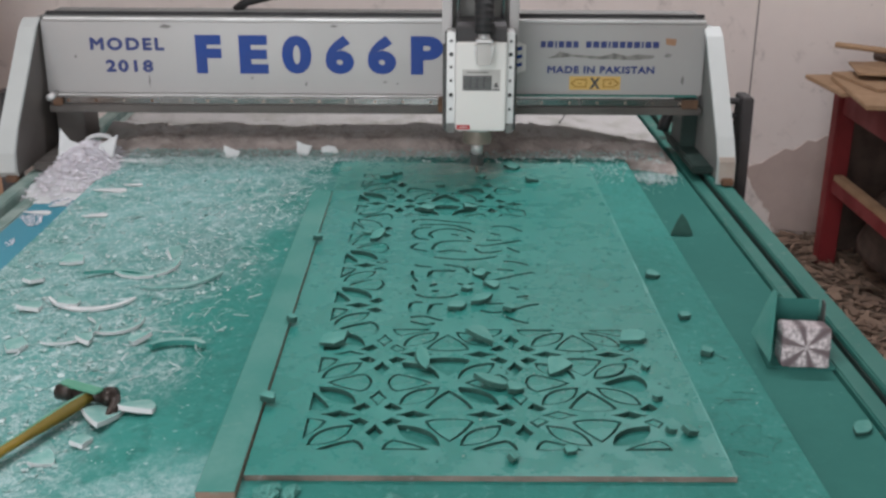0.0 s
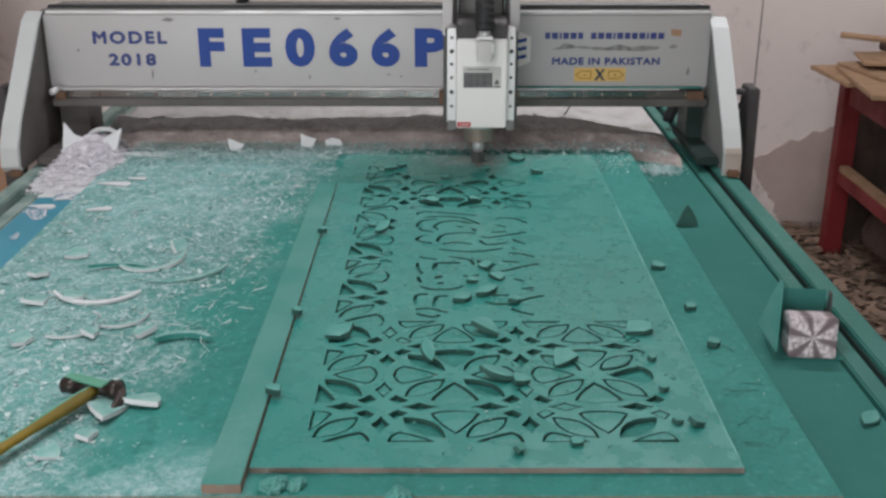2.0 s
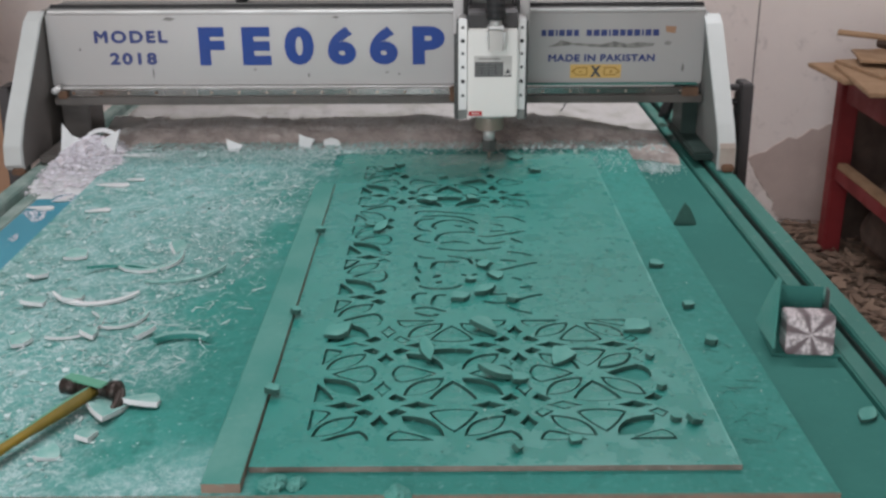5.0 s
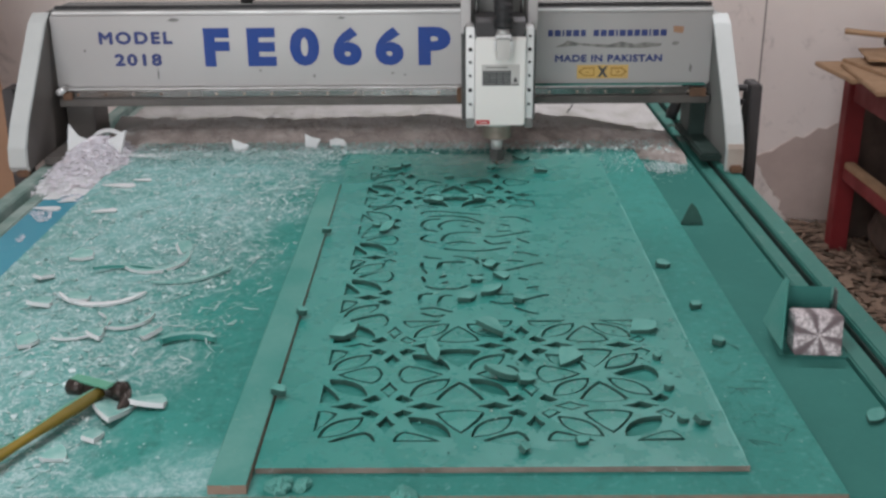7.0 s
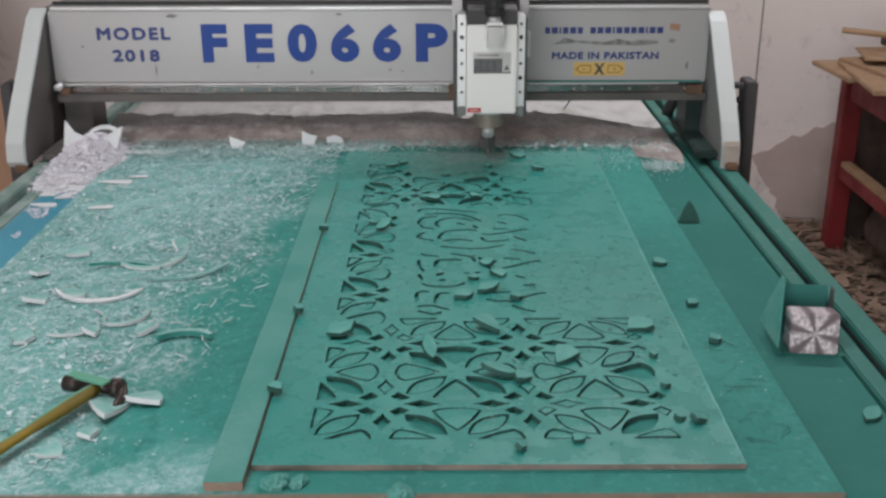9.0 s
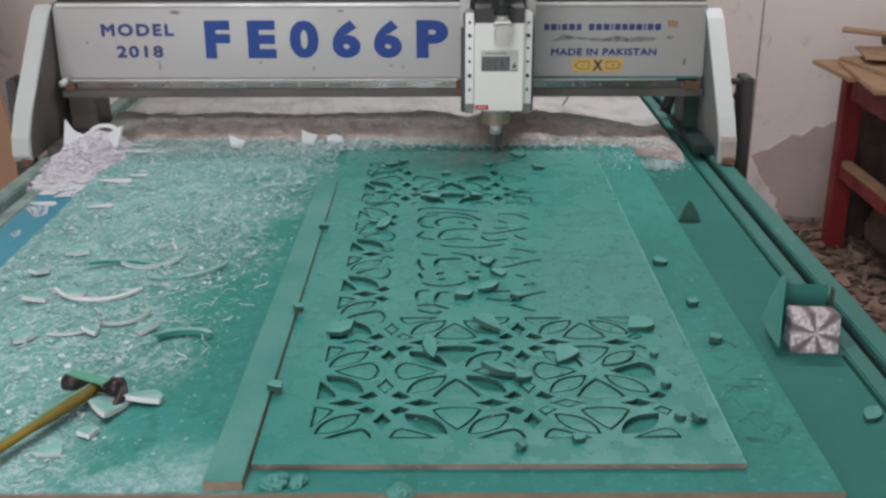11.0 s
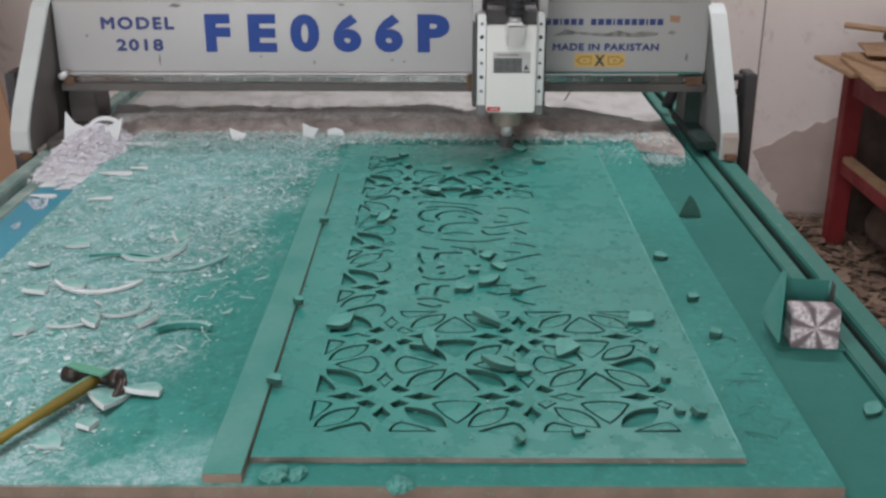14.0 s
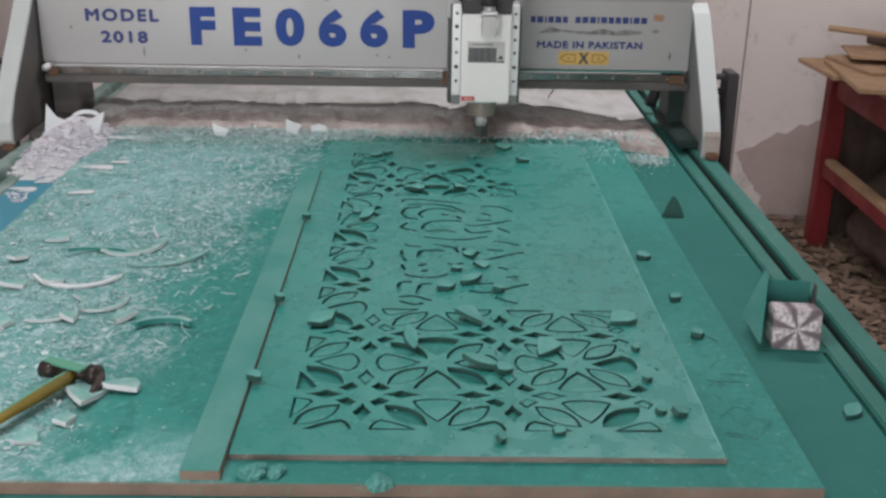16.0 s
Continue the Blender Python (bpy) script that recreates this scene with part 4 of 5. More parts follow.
# ---- swarf and scraps ----
def scraps():
    rng = random.Random(5)

    def west(r):
        x, y = r.uniform(-0.62, -0.13), r.uniform(0.02, 1.5)
        edge = -0.36 + 0.16 * y + 0.12 * noise.noise((y * 3.1, 0.3, 0.0))
        dens = 0.22 + 0.6 * noise.noise((x * 6, y * 5, 1.0)) + 1.3 * noise.noise((x * 22, y * 16, 3.0))
        if x > edge + 0.05 * r.random() or r.random() > dens + 0.25:
            return None
        return (x, y, 0.0008 + 0.0014 * r.random())
    stuff("swarf", flakes(rng, 10500, west, lambda r: r.choice((0.002, 0.0025, 0.003, 0.004, 0.005, 0.009)) * r.uniform(0.6, 1.1), 0.15, 0.20, 0.0008, 1.6), M_SWARF, "pale curled swarf strewn over the green sheet", "swarf")

    def back(r):
        x = r.uniform(-0.6, 0.70)
        y = 1.495 + r.gauss(0, 0.035) - (0.06 * r.random() if x < -0.05 else 0)
        return (x, y, 0.004 + 0.012 * r.random()) if y > 1.425 or x < -0.1 else None
    stuff("swarf", flakes(rng, 3400, back, lambda r: r.uniform(0.002, 0.008), 0.2, 0.18, 0.0006, 1.5), M_CURL, "pale swarf pushed up along the dust bank", "swarf")

    def far_end(r):
        x, y = r.uniform(-0.6, 0.02), 1.50 - abs(r.gauss(0, 0.07))
        return (x, y, 0.002 + 0.004 * r.random() + max(0, y - 1.47) * 0.4) if x < -0.1 or y > 1.43 else None
    stuff("swarf", flakes(rng, 5200, far_end, lambda r: r.uniform(0.002, 0.006), 0.1, 0.12, 0.0006, 1.6), M_SWARF, "pale swarf lying thick at the far end of the sheet", "swarf")

    def curls(r):
        y = r.uniform(0.30, 1.42)
        x = -0.36 + 0.15 * y + r.gauss(0, 0.085)
        if x > -0.075 - 0.10 * (1.4 - y) or r.random() > 0.55 + 0.9 * noise.noise((x * 8, y * 6, 4.0)):
            return None
        return (x, y, 0.001 + 0.002 * r.random())
    stuff("curled_swarf", flakes(rng, 2600, curls, lambda r: r.choice((0.005, 0.007, 0.009, 0.013, 0.024)) * r.uniform(0.7, 1.2), 0.6, 0.05, 0.0005, 0.20), M_CURL, "thin pale curls of swarf beside the batten", "swarf")

    def corner(r):
        x, y = r.gauss(-0.685, 0.045), r.gauss(1.40, 0.10)
        if not (-0.77 < x < -0.57 and 1.16 < y < 1.62):
            return None
        h = max(0.0, 0.060 * math.exp(-((x + 0.69) / 0.07) ** 2 - ((y - 1.42) / 0.16) ** 2))
        return (x, y, -0.014 + h + 0.004 * r.random())
    stuff("swarf_heap", flakes(rng, 7000, corner, lambda r: r.choice((0.003, 0.004, 0.005, 0.007, 0.014)) * r.uniform(0.7, 1.3), 0.2, 0.12, 0.0004, 0.9), M_SWARFWHITE, "heap of white shavings in the corner of the table", "swarf")

    def on_blue(r):
        x, y = r.uniform(-0.72, -0.635), r.uniform(0.35, 1.25)
        return (x, y, -0.0125) if noise.noise((x * 14, y * 9, 6.0)) + 1.1 * (y - 1.12) > 0.30 else None
    stuff("swarf", flakes(rng, 3800, on_blue, lambda r: r.uniform(0.002, 0.007), 0.3, 0.06, 0.0005, 0.9), M_SWARFWHITE, "white shavings lying in patches on the blue sheet", "swarf")

    def on_bank(r):
        x = r.uniform(-0.60, 0.44)
        return (x, 1.535 + abs(r.gauss(0, 0.05)), 0.030 + 0.022 * r.random())
    stuff("bank_shavings", flakes(rng, 1600, on_bank, lambda r: r.uniform(0.003, 0.011), 0.3, 0.25, 0.0006, 0.7), M_BANKFLAKE, "grey-brown shavings tangled on the dust bank", "swarf")

    def drifted(r):
        x, y = r.gauss(0.655, 0.028), r.gauss(1.375, 0.024)
        return (x, y, -0.0165 + 0.004 * r.random()) if 0.61 < x < 0.73 else None
    stuff("swarf", flakes(rng, 700, drifted, lambda r: r.uniform(0.002, 0.008), 0.3, 0.2, 0.0005, 0.8), M_CURL, "white powdery patch on the bed by the rail", "swarf")

    def east(r):
        x, y = r.gauss(0.55, 0.09), r.gauss(1.41, 0.07)
        return (x, y, 0.0015 if x < 0.6 else -0.016) if 0.40 < x < 0.72 and 1.2 < y < 1.52 and not (x < 0.51 and y < 1.42) else None
    stuff("swarf", flakes(rng, 650, east, lambda r: r.uniform(0.002, 0.007), 0.4, 0.3), M_SWARF, "pale crumbs along the far edge of the sheet", "swarf")

    def ends(r):
        x = r.uniform(-0.08, 0.5)
        return (x, 1.418 + abs(r.gauss(0, 0.035)), 0.003)
    stuff("swarf", flakes(rng, 350, ends, lambda r: r.uniform(0.006, 0.014), 0.4, 0.3), M_CRUMB, "green crumbs behind the fretwork board", "swarf")

    def right(r):
        x, y = r.uniform(0.05, 0.6), r.uniform(0.06, 1.3)
        return (x, y, 0.001 if x > 0.5055 else 0.009)
    stuff("swarf", flakes(rng, 330, right, lambda r: r.uniform(0.0015, 0.005), 0.6, 0.1), M_CRUMB, "fine green crumbs on the sheet", "swarf")

    def dots(r):
        return (r.uniform(0.2, 0.5), r.uniform(0.25, 0.95), 0.0085)
    stuff("dark_crumbs", flakes(rng, 170, dots, lambda r: r.uniform(0.002, 0.006), 0.4, 0.1), M_CUT, "dark green crumbs scattered on the fretwork board", "debris")

    def strands(r):
        return (r.uniform(0.525, 0.575), r.uniform(0.08, 0.42), 0.0004)
    stuff("strands", flakes(rng, 26, strands, lambda r: r.uniform(0.012, 0.04), 0.25, 0.0, 0.0004, 0.06), M_CUT, "dark thin strands of dust and scratches on the sheet", "debris")

    # curved ribs and shards that were cut out of earlier work
    def rib(x, y, r, a0, a1, w, h, rx, ry, mat, label):
        n = 12
        inner = [(r * math.cos(radians(a0 + (a1 - a0) * k / n)), r * math.sin(radians(a0 + (a1 - a0) * k / n))) for k in range(n + 1)]
        outer = [((r + w * (0.35 + 0.65 * math.sin(math.pi * (k + 0.6) / (n + 1.2)))) * math.cos(radians(a0 + (a1 - a0) * k / n)),
                  (r + w * (0.35 + 0.65 * math.sin(math.pi * (k + 0.6) / (n + 1.2)))) * math.sin(radians(a0 + (a1 - a0) * k / n))) for k in range(n + 1)]
        poly = inner + outer[::-1]
        cx, cy = centre(poly)
        thing("rib_offcut", slab([(px - cx, py - cy) for px, py in poly], 0, h * 0.7, side=1), mat, label, "offcut", "curved offcuts", m=pose(x, y, 0.003, rx, ry, 0))
    pale, green = [M_DUSTYPIECE, M_OFFCUT], [M_DUSTYPIECE, M_PIECE]
    rib(-0.420, 0.560, 0.085, 215, 325, 0.009, 0.006, 6, 0, [M_OFFCUT, M_OFFCUT], "white curved offcut lying in the swarf")
    rib(-0.405, 0.700, 0.10, 55, 130, 0.009, 0.008, -6, 4, green, "green curved offcut lying in the swarf")
    rib(-0.365, 0.715, 0.055, 190, 380, 0.009, 0.008, 4, 0, pale, "pale ring-shaped offcut lying in the swarf")
    rib(-0.285, 0.655, 0.12, 260, 330, 0.008, 0.006, 4, 0, [M_DUSTYPIECE, M_DUSTYPIECE], "pale curved offcut lying in the swarf")
    rib(-0.238, 0.410, 0.045, 40, 150, 0.014, 0.012, -8, 0, green, "green crescent offcut lying in the swarf")
    rib(-0.400, 0.450, 0.05, 250, 420, 0.006, 0.007, 0, 0, pale, "pale curved offcut lying in the swarf")
    rib(-0.340, 0.475, 0.042, 230, 400, 0.006, 0.007, 0, 0, pale, "pale curved offcut lying in the swarf")
    for x, y, s, rx, ry, rz, kind in ((-0.288, 0.186, 0.082, 10, 8, 100, "fan"), (-0.250, 0.212, 0.058, -8, 10, 20, "fan"), (-0.296, 0.128, 0.030, 6, 6, 70, "block"), (-0.330, 0.082, 0.036, 20, 0, 30, "fan"),
                                      (-0.455, 0.565, 0.04, 0, 10, 10, "block"), (-0.335, 0.795, 0.040, 50, 5, 60, "block"), (-0.512, 0.545, 0.045, 0, 8, 20, "fan"), (-0.51, 0.76, 0.05, 10, 0, 0, "block"),
                                      (-0.545, 0.66, 0.04, 0, 8, 60, "block"), (-0.38, 0.42, 0.038, 10, 0, 120, "fan"), (-0.30, 0.43, 0.04, 0, 12, 200, "fan"), (-0.48, 0.40, 0.04, 8, 0, 40, "block")):
        o = loose_piece("shard", kind, x, y, 0.006 + 0.004 * rng.random(), s * 0.85, rx, ry, rz, "pale broken shard lying in the swarf", 0.007)
        o.data.materials.clear()
        o.data.materials.append(M_DUSTYPIECE)
        o.data.materials.append(M_OFFCUT)
        for p in o.data.polygons:
            p.material_index = 1 if abs(p.normal.z) < 0.5 else 0
    for x, y, s, rz in ((-0.605, 1.49, 0.07, 5), (-0.565, 1.435, 0.11, 8), (-0.57, 1.195, 0.07, 4), (-0.53, 1.235, 0.04, 12), (-0.69, 1.08, 0.055, 2), (-0.665, 1.13, 0.035, 30), (-0.55, 1.02, 0.05, 20)):
        o = loose_piece("flat_offcut", "fan", x, y, 0.004 if x > -0.63 else -0.010, s, 2, 3, rz, "flat white offcut lying at the table's edge", 0.003)
        o.scale = (1, 0.45, 1)
        o.data.materials.clear()
        o.data.materials.append(M_OFFCUT)

    def upright_shard(outline, x, y, z, rx, rz):
        thing("standing_offcut", facing(outline, -0.003, 0.003), M_OFFCUT, "white pointed offcut standing in the heap of shavings", "offcut", "standing offcuts", m=pose(x, y, z, rx, 0, rz))
    upright_shard([(0, 0), (0.10, 0.0), (0.105, 0.045), (0.064, 0.050), (0.027, 0.065), (0.004, 0.094)], -0.752, 1.40, -0.004, -24, 4)
    upright_shard([(0, 0.01), (0.066, 0.0), (0.074, 0.074), (0.038, 0.050), (0.0, 0.036)], -0.695, 1.42, 0.0, -28, -8)
    upright_shard([(0, 0), (0.024, 0), (0.036, 0.016), (0.024, 0.020), (-0.004, 0.032)], -0.365, 1.46, 0.004, -20, 10)
    upright_shard([(0, 0), (0.026, -0.004), (0.037, 0.022), (0.016, 0.026), (-0.002, 0.034)], -0.195, 1.485, 0.008, -14, -5)
    upright_shard([(0, 0), (0.042, 0), (0.034, 0.017), (0.016, 0.022), (-0.002, 0.016)], -0.135, 1.49, 0.008, -14, 4)
    ring = [(0.040 * math.cos(radians(a)), 0.030 * math.sin(radians(a))) for a in range(0, 181, 15)]
    upright_shard(ring + [(0.030 * math.cos(radians(a)), 0.020 * math.sin(radians(a))) for a in range(180, -1, -15)], -0.672, 1.47, 0.034, -40, 0)
    # green clods at the front of the board
    for x, y, s in ((-0.045, 0.018, 0.030), (-0.02, 0.02, 0.022), (0.098, -0.002, 0.026)):
        b = bmesh.new()
        bmesh.ops.create_icosphere(b, subdivisions=4, radius=s / 2)
        for v in b.verts:
            v.co *= 1 + 0.5 * noise.noise(v.co * 60 + Vector((x, y, 0)) * 90) + 0.3 * noise.noise(v.co * 190)
            v.co.z = max(v.co.z * 0.6, -0.004)
        thing("clod", b, M_STRIP, "small clod of green dust on the sheet's front edge", "dust clod", m=pose(x, y, 0.004))


def dust_bank():
    """The bank of dust along the end of the sheet and the dust behind it."""
    b = bmesh.new()
    nx, ny = 200, 90
    rows = []
    for j in range(ny + 1):
        v = j / ny
        row = []
        for i in range(nx + 1):
            x = -0.72 + 1.44 * i / nx
            y0 = 1.475 + 0.02 * noise.noise((x * 5, 0.0, 3.0)) - 0.085 * max(0, (x - 0.52) / 0.2) ** 2 + 0.03 * max(0, -(x + 0.55) / 0.17)
            y = y0 + (TABLE_END - 0.02 - y0) * v ** 1.6
            d = y - y0
            ridge = (0.048 + 0.012 * noise.noise((x * 7, 1.0, 0.0)) + 0.008 * noise.noise((x * 22, 4.0, 0.0))) * (1 - 0.55 * min(1, max(0, (x - 0.46) / 0.18)))
            h = ridge * (1 - math.exp(-((d / 0.075) ** 1.5))) - 0.03 * max(0, min(1, (d - 0.16) / 0.1))
            h += 0.005 * noise.noise((x * 16, y * 18, 0.0)) + 0.005 * noise.noise((x * 40, y * 46, 2.0)) + 0.004 * noise.noise((x * 90, y * 95, 5.0))
            edge = min(1, (0.72 - abs(x)) / 0.03)
            row.append(b.verts.new((x, y, max(-0.0165, -0.016 * (1 - min(1, d / 0.03)) + h * max(0, edge)) + (0.0 if d > 0.002 else -0.004))))
        rows.append(row)
    for j in range(ny):
        for i in range(nx):
            b.faces.new((rows[j][i], rows[j][i + 1], rows[j + 1][i + 1], rows[j + 1][i]))
    tagged(thing("dust_bank", b, M_DRIFT, "bank of dust across the table, grey-brown in front and near-white behind", "dust", kind="stuff", smooth=True))
    b = bmesh.new()
    rows = []
    for j in range(41):
        row = []
        for i in range(31):
            x, y = -0.775 + 0.215 * i / 30, 1.15 + 0.5 * j / 40
            h = 0.060 * math.exp(-((x + 0.69) / 0.07) ** 2 - ((y - 1.42) / 0.16) ** 2) + 0.006 * noise.noise((x * 30, y * 30, 0))
            row.append(b.verts.new((x, y, -0.0165 + max(0, h))))
        rows.append(row)
    for j in range(40):
        for i in range(30):
            b.faces.new((rows[j][i], rows[j][i + 1], rows[j + 1][i + 1], rows[j + 1][i]))
    # keep to the part that rises out of the bed
    bmesh.ops.delete(b, geom=[f for f in b.faces if max(v.co.z for v in f.verts) < -0.012], context="FACES")
    thing("powder_heap", b, M_OFFCUT, "white powder heaped in the corner of the table", "dust", kind="stuff", smooth=True)


def floor_litter():
    rng = random.Random(8)

    def place(r):
        return (r.uniform(0.95, 2.6), r.uniform(1.7, 3.3), FLOOR + 0.012 + 0.02 * r.random())
    stuff("floor_litter", flakes(rng, 9000, place, lambda r: r.choice((0.010, 0.015, 0.02, 0.025, 0.04, 0.09)) * r.uniform(0.7, 1.2), 0.06, 0.12, 0.001, 0.8), M_LITTER, "brown shavings and thin offcuts littering the floor", "litter")


def hammer():
    h = thing("hammer", None, None, "claw hammer with a yellow-green grip lying in the swarf", "hammer", m=pose(-0.312, 0.222, 0.019, 0, 0, -24.5))
    pts = [(0, -0.30 + 0.03 * k, 0) for k in range(11)]
    g = bmesh.new()
    rings = []
    for k, p in enumerate(pts):
        r = 0.0102 - 0.0026 * k / 10 + 0.002 * math.sin(k * 0.9)
        rings.append([g.verts.new((1.15 * r * math.cos(a * math.tau / 16), p[1], 0.85 * r * math.sin(a * math.tau / 16))) for a in range(16)])
    for a, c in zip(rings, rings[1:]):
        for k in range(16):
            g.faces.new((a[k], a[(k + 1) % 16], c[(k + 1) % 16], c[k]))
    g.faces.new(rings[0])
    g.faces.new(rings[-1])
    grip = part("grip", g, [M_HANDLE, M_GRIPDUST], h, "", True)
    for p in grip.data.polygons:
        if p.normal.z * 0.6 - p.normal.x > 0.55:
            p.material_index = 1
    head = rod((-0.030, 0.003, 0.0), (0.016, 0.016, 0.0), 0.0085, 0.0105, 16)
    rod((-0.052, -0.003, 0.0), (-0.028, 0.0035, 0.0), 0.0112, 0.0105, 20, head, 0.0015)
    rod((0.012, 0.0145, 0.0), (0.030, 0.0185, 0.0), 0.0125, 0.0135, 20, head, 0.003)
    part("head", head, M_IRON, h, "dark iron head", True, m=pose(0.004, -0.006, 0.0, 0, 0, -1))
    for s in (-1, 1):
        claw = tube([(0.026 + 0.004 * k, 0.018 + s * (0.003 + 0.0006 * k) - 0.0018 * k * k, -0.0008 * k * k) for k in range(5)], 0.0048, 8)
        part("claw", claw, M_IRON, h, "", True, m=pose(0.004, -0.006, 0.0, 0, 0, -1))
    part("dust_cap", box(-0.052, 0.014, -0.002, 0.016, 0.0085, 0.0115, 0.0012), M_GRIPDUST, h, "green dust on the head", m=pose(0.004, -0.006, 0.0, 0, 0, -1))


def cleaning_box():
    """A small dusty sheet-metal box with a bright turned end, standing on the bed."""
    t = thing("metal_box", None, None, "small green-dusted open box with a bright turned metal face", "box", m=pose(0.690, 0.378, -0.0178, 0, 0, -5) @ Matrix.Diagonal((0.9, 0.9, 0.9, 1)))
    face = bmesh.new()
    box(-0.0385, 0.0385, -0.002, 0.05, -0.034, 0.034, 0.0022, 2, face)
    part("bright_face", face, M_TURNED, t, "bright silvery face brushed in rays", m=pose(0.006, 0.012, 0.037, -10, 0, 0))
    part("back_plate", box(-0.040, 0.040, 0.085, 0.088, 0.0, 0.092, 0.001), M_BED, t, "green dusted back plate", m=pose(0.004, 0.012, 0.0, -4, 0, 0))
    part("side_plate", plate([(-0.012, 0.0), (0.10, 0.0), (0.10, 0.088), (0.085, 0.088)], -0.066, -0.0625, bev=0.0008), M_STRIP, t, "dusty green slanting side plate", m=pose(0.002, 0, 0, 0, 20, 4))
    part("side_plate", plate([(0.07, 0.0), (0.10, 0.0), (0.10, 0.088), (0.085, 0.086)], 0.047, 0.050, bev=0.0008), M_DARK, t)
    part("base_plate", box(-0.055, 0.056, 0.004, 0.10, 0.0, 0.003, 0.001), M_BED, t)


# ---- the gantry ----
FACE = -0.245
AXIS = -0.19


def gantry():
    g = thing("gantry", None, None, "grey router gantry with blue lettering, spanning the green table", "machine gantry")
    # beam
    part("front_panel", box(-0.797, 0.789, 0.0, 0.012, 0.149, 0.326, 0.004), M_GREY, g, "grey painted panel with scuffs")
    part("beam", box(-0.797, 0.789, 0.0125, 0.15, 0.118, 0.336, 0.004), M_SIDE, g)
    part("top_rail", box(-0.787, 0.785, 0.014, 0.030, 0.3365, 0.344, 0.002), M_BLACK, g, "dark upper guide rail")
    # pale strip that draws the gloss along the panel's top as a part
    part("top_lip", box(-0.787, 0.785, -0.004, 0.012, 0.327, 0.333, 0.0015), M_CLAMP, g, "pale strip for the gloss line on the upper edge")
    part("lower_rail", box(-0.775, 0.775, -0.026, 0.0, 0.131, 0.1475, 0.002), M_STEEL, g, "polished lower guide rail")
    part("rail_base", box(-0.785, 0.785, -0.034, 0.012, 0.111, 0.1305, 0.002), M_RAILBASE, g)
    part("rail_lip", box(-0.785, 0.72, -0.016, 0.0, 0.148, 0.1515, 0.001), M_CLAMP, g, "bright strip above the lower rail")
    part("green_dust_line", box(0.30, 0.775, -0.018, -0.001, 0.1518, 0.1545, 0.001), M_STRIP, g, "line of green dust on the rail")
    for k in range(23):
        x = -0.74 + 0.067 * k
        part("rail_bolt", rod((x, -0.0275, 0.139), (x, -0.026, 0.139), 0.0035, None, 10), M_BRONZE if k in (0, 1, 3) else M_COLLET, g)
    part("end_block", box(0.735, 0.775, -0.036, -0.0265, 0.126, 0.148, 0.002), M_BRONZE, g, "rusty brown end block")
    part("end_block", box(-0.775, -0.752, -0.036, -0.0265, 0.126, 0.146, 0.002), M_BRONZE, g, "rusty brown end block")
    part("knob", rod((-0.776, -0.055, 0.150), (-0.776, -0.005, 0.150), 0.0085, 0.0085, 18, None, 0.003), M_CLAMP, g, "pale round knob", True)
    part("cable_tie", tube([(0.455, -0.036, 0.112), (0.448, -0.045, 0.103), (0.440, -0.05, 0.094)], 0.0016, 6), M_BLACK, g)
    # uprights: a slanted box of plate on each side
    for s in (-1, 1):
        front = [(0.004, 0.318), (-0.03, 0.30), (-0.205, 0.10), (-0.238, 0.052), (-0.242, 0.004), (-0.235, -0.008)] if s > 0 else [(0.004, 0.330), (-0.03, 0.312), (-0.215, 0.115), (-0.250, 0.066), (-0.256, 0.024), (-0.245, 0.010)]
        lip = front + [(y + 0.012, z) for y, z in front[::-1]]
        xa, xb = sorted((s * (0.797 if s < 0 else 0.7815), s * (0.837 if s < 0 else 0.8215)))
        part("upright_edge", plate(lip, xa, xb, bev=0.0015), M_PALE, g, "pale grey slanted front plate")
        if s > 0:
            part("bare_patch", plate([(-0.2355, 0.062), (-0.2405, 0.052), (-0.2445, 0.004), (-0.2400, 0.004), (-0.236, 0.050), (-0.232, 0.062)], xa + 0.003, xb - 0.002), M_BARE, g, "bare sanded patch on the plate")
        inner = [(front[0][0] + 0.0125, front[0][1])] + [(y + 0.0125, z) for y, z in front[1:]] + [(0.15, front[-1][1]), (0.15, front[0][1])]
        xa, xb = sorted((s * (0.7985 if s < 0 else 0.7905), s * (0.811 if s < 0 else 0.803)))
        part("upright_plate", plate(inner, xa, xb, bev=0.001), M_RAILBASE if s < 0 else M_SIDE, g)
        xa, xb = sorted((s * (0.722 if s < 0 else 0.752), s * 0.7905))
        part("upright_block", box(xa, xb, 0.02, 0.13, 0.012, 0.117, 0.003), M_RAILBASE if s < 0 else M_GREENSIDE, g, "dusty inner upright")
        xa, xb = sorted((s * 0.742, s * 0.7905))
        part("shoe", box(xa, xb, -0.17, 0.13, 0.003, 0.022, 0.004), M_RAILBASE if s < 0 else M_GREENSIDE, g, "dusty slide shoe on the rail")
        xa, xb = sorted((s * 0.789, s * 0.822))
        part("wiper", box(xa, xb - 0.006, -0.260, -0.240, 0.001, 0.016, 0.003), M_BRONZE, g, "brown rail wiper")
        # drive motor bracket outside the upright
        x = s * 0.868
        part("drive_bracket", plate([(-0.13, 0.175), (-0.06, 0.175), (-0.06, -0.10), (-0.125, -0.105), (-0.14, -0.07)], min(x - 0.013 * s, x + 0.013 * s), max(x - 0.013 * s, x + 0.013 * s), bev=0.003), M_CAP, g, "dark drive bracket")
        for z in (0.16, 0.125):
            part("bracket_pin", rod((s * 0.83, -0.09, z), (x, -0.09, z), 0.008, None, 12), M_CAP, g)
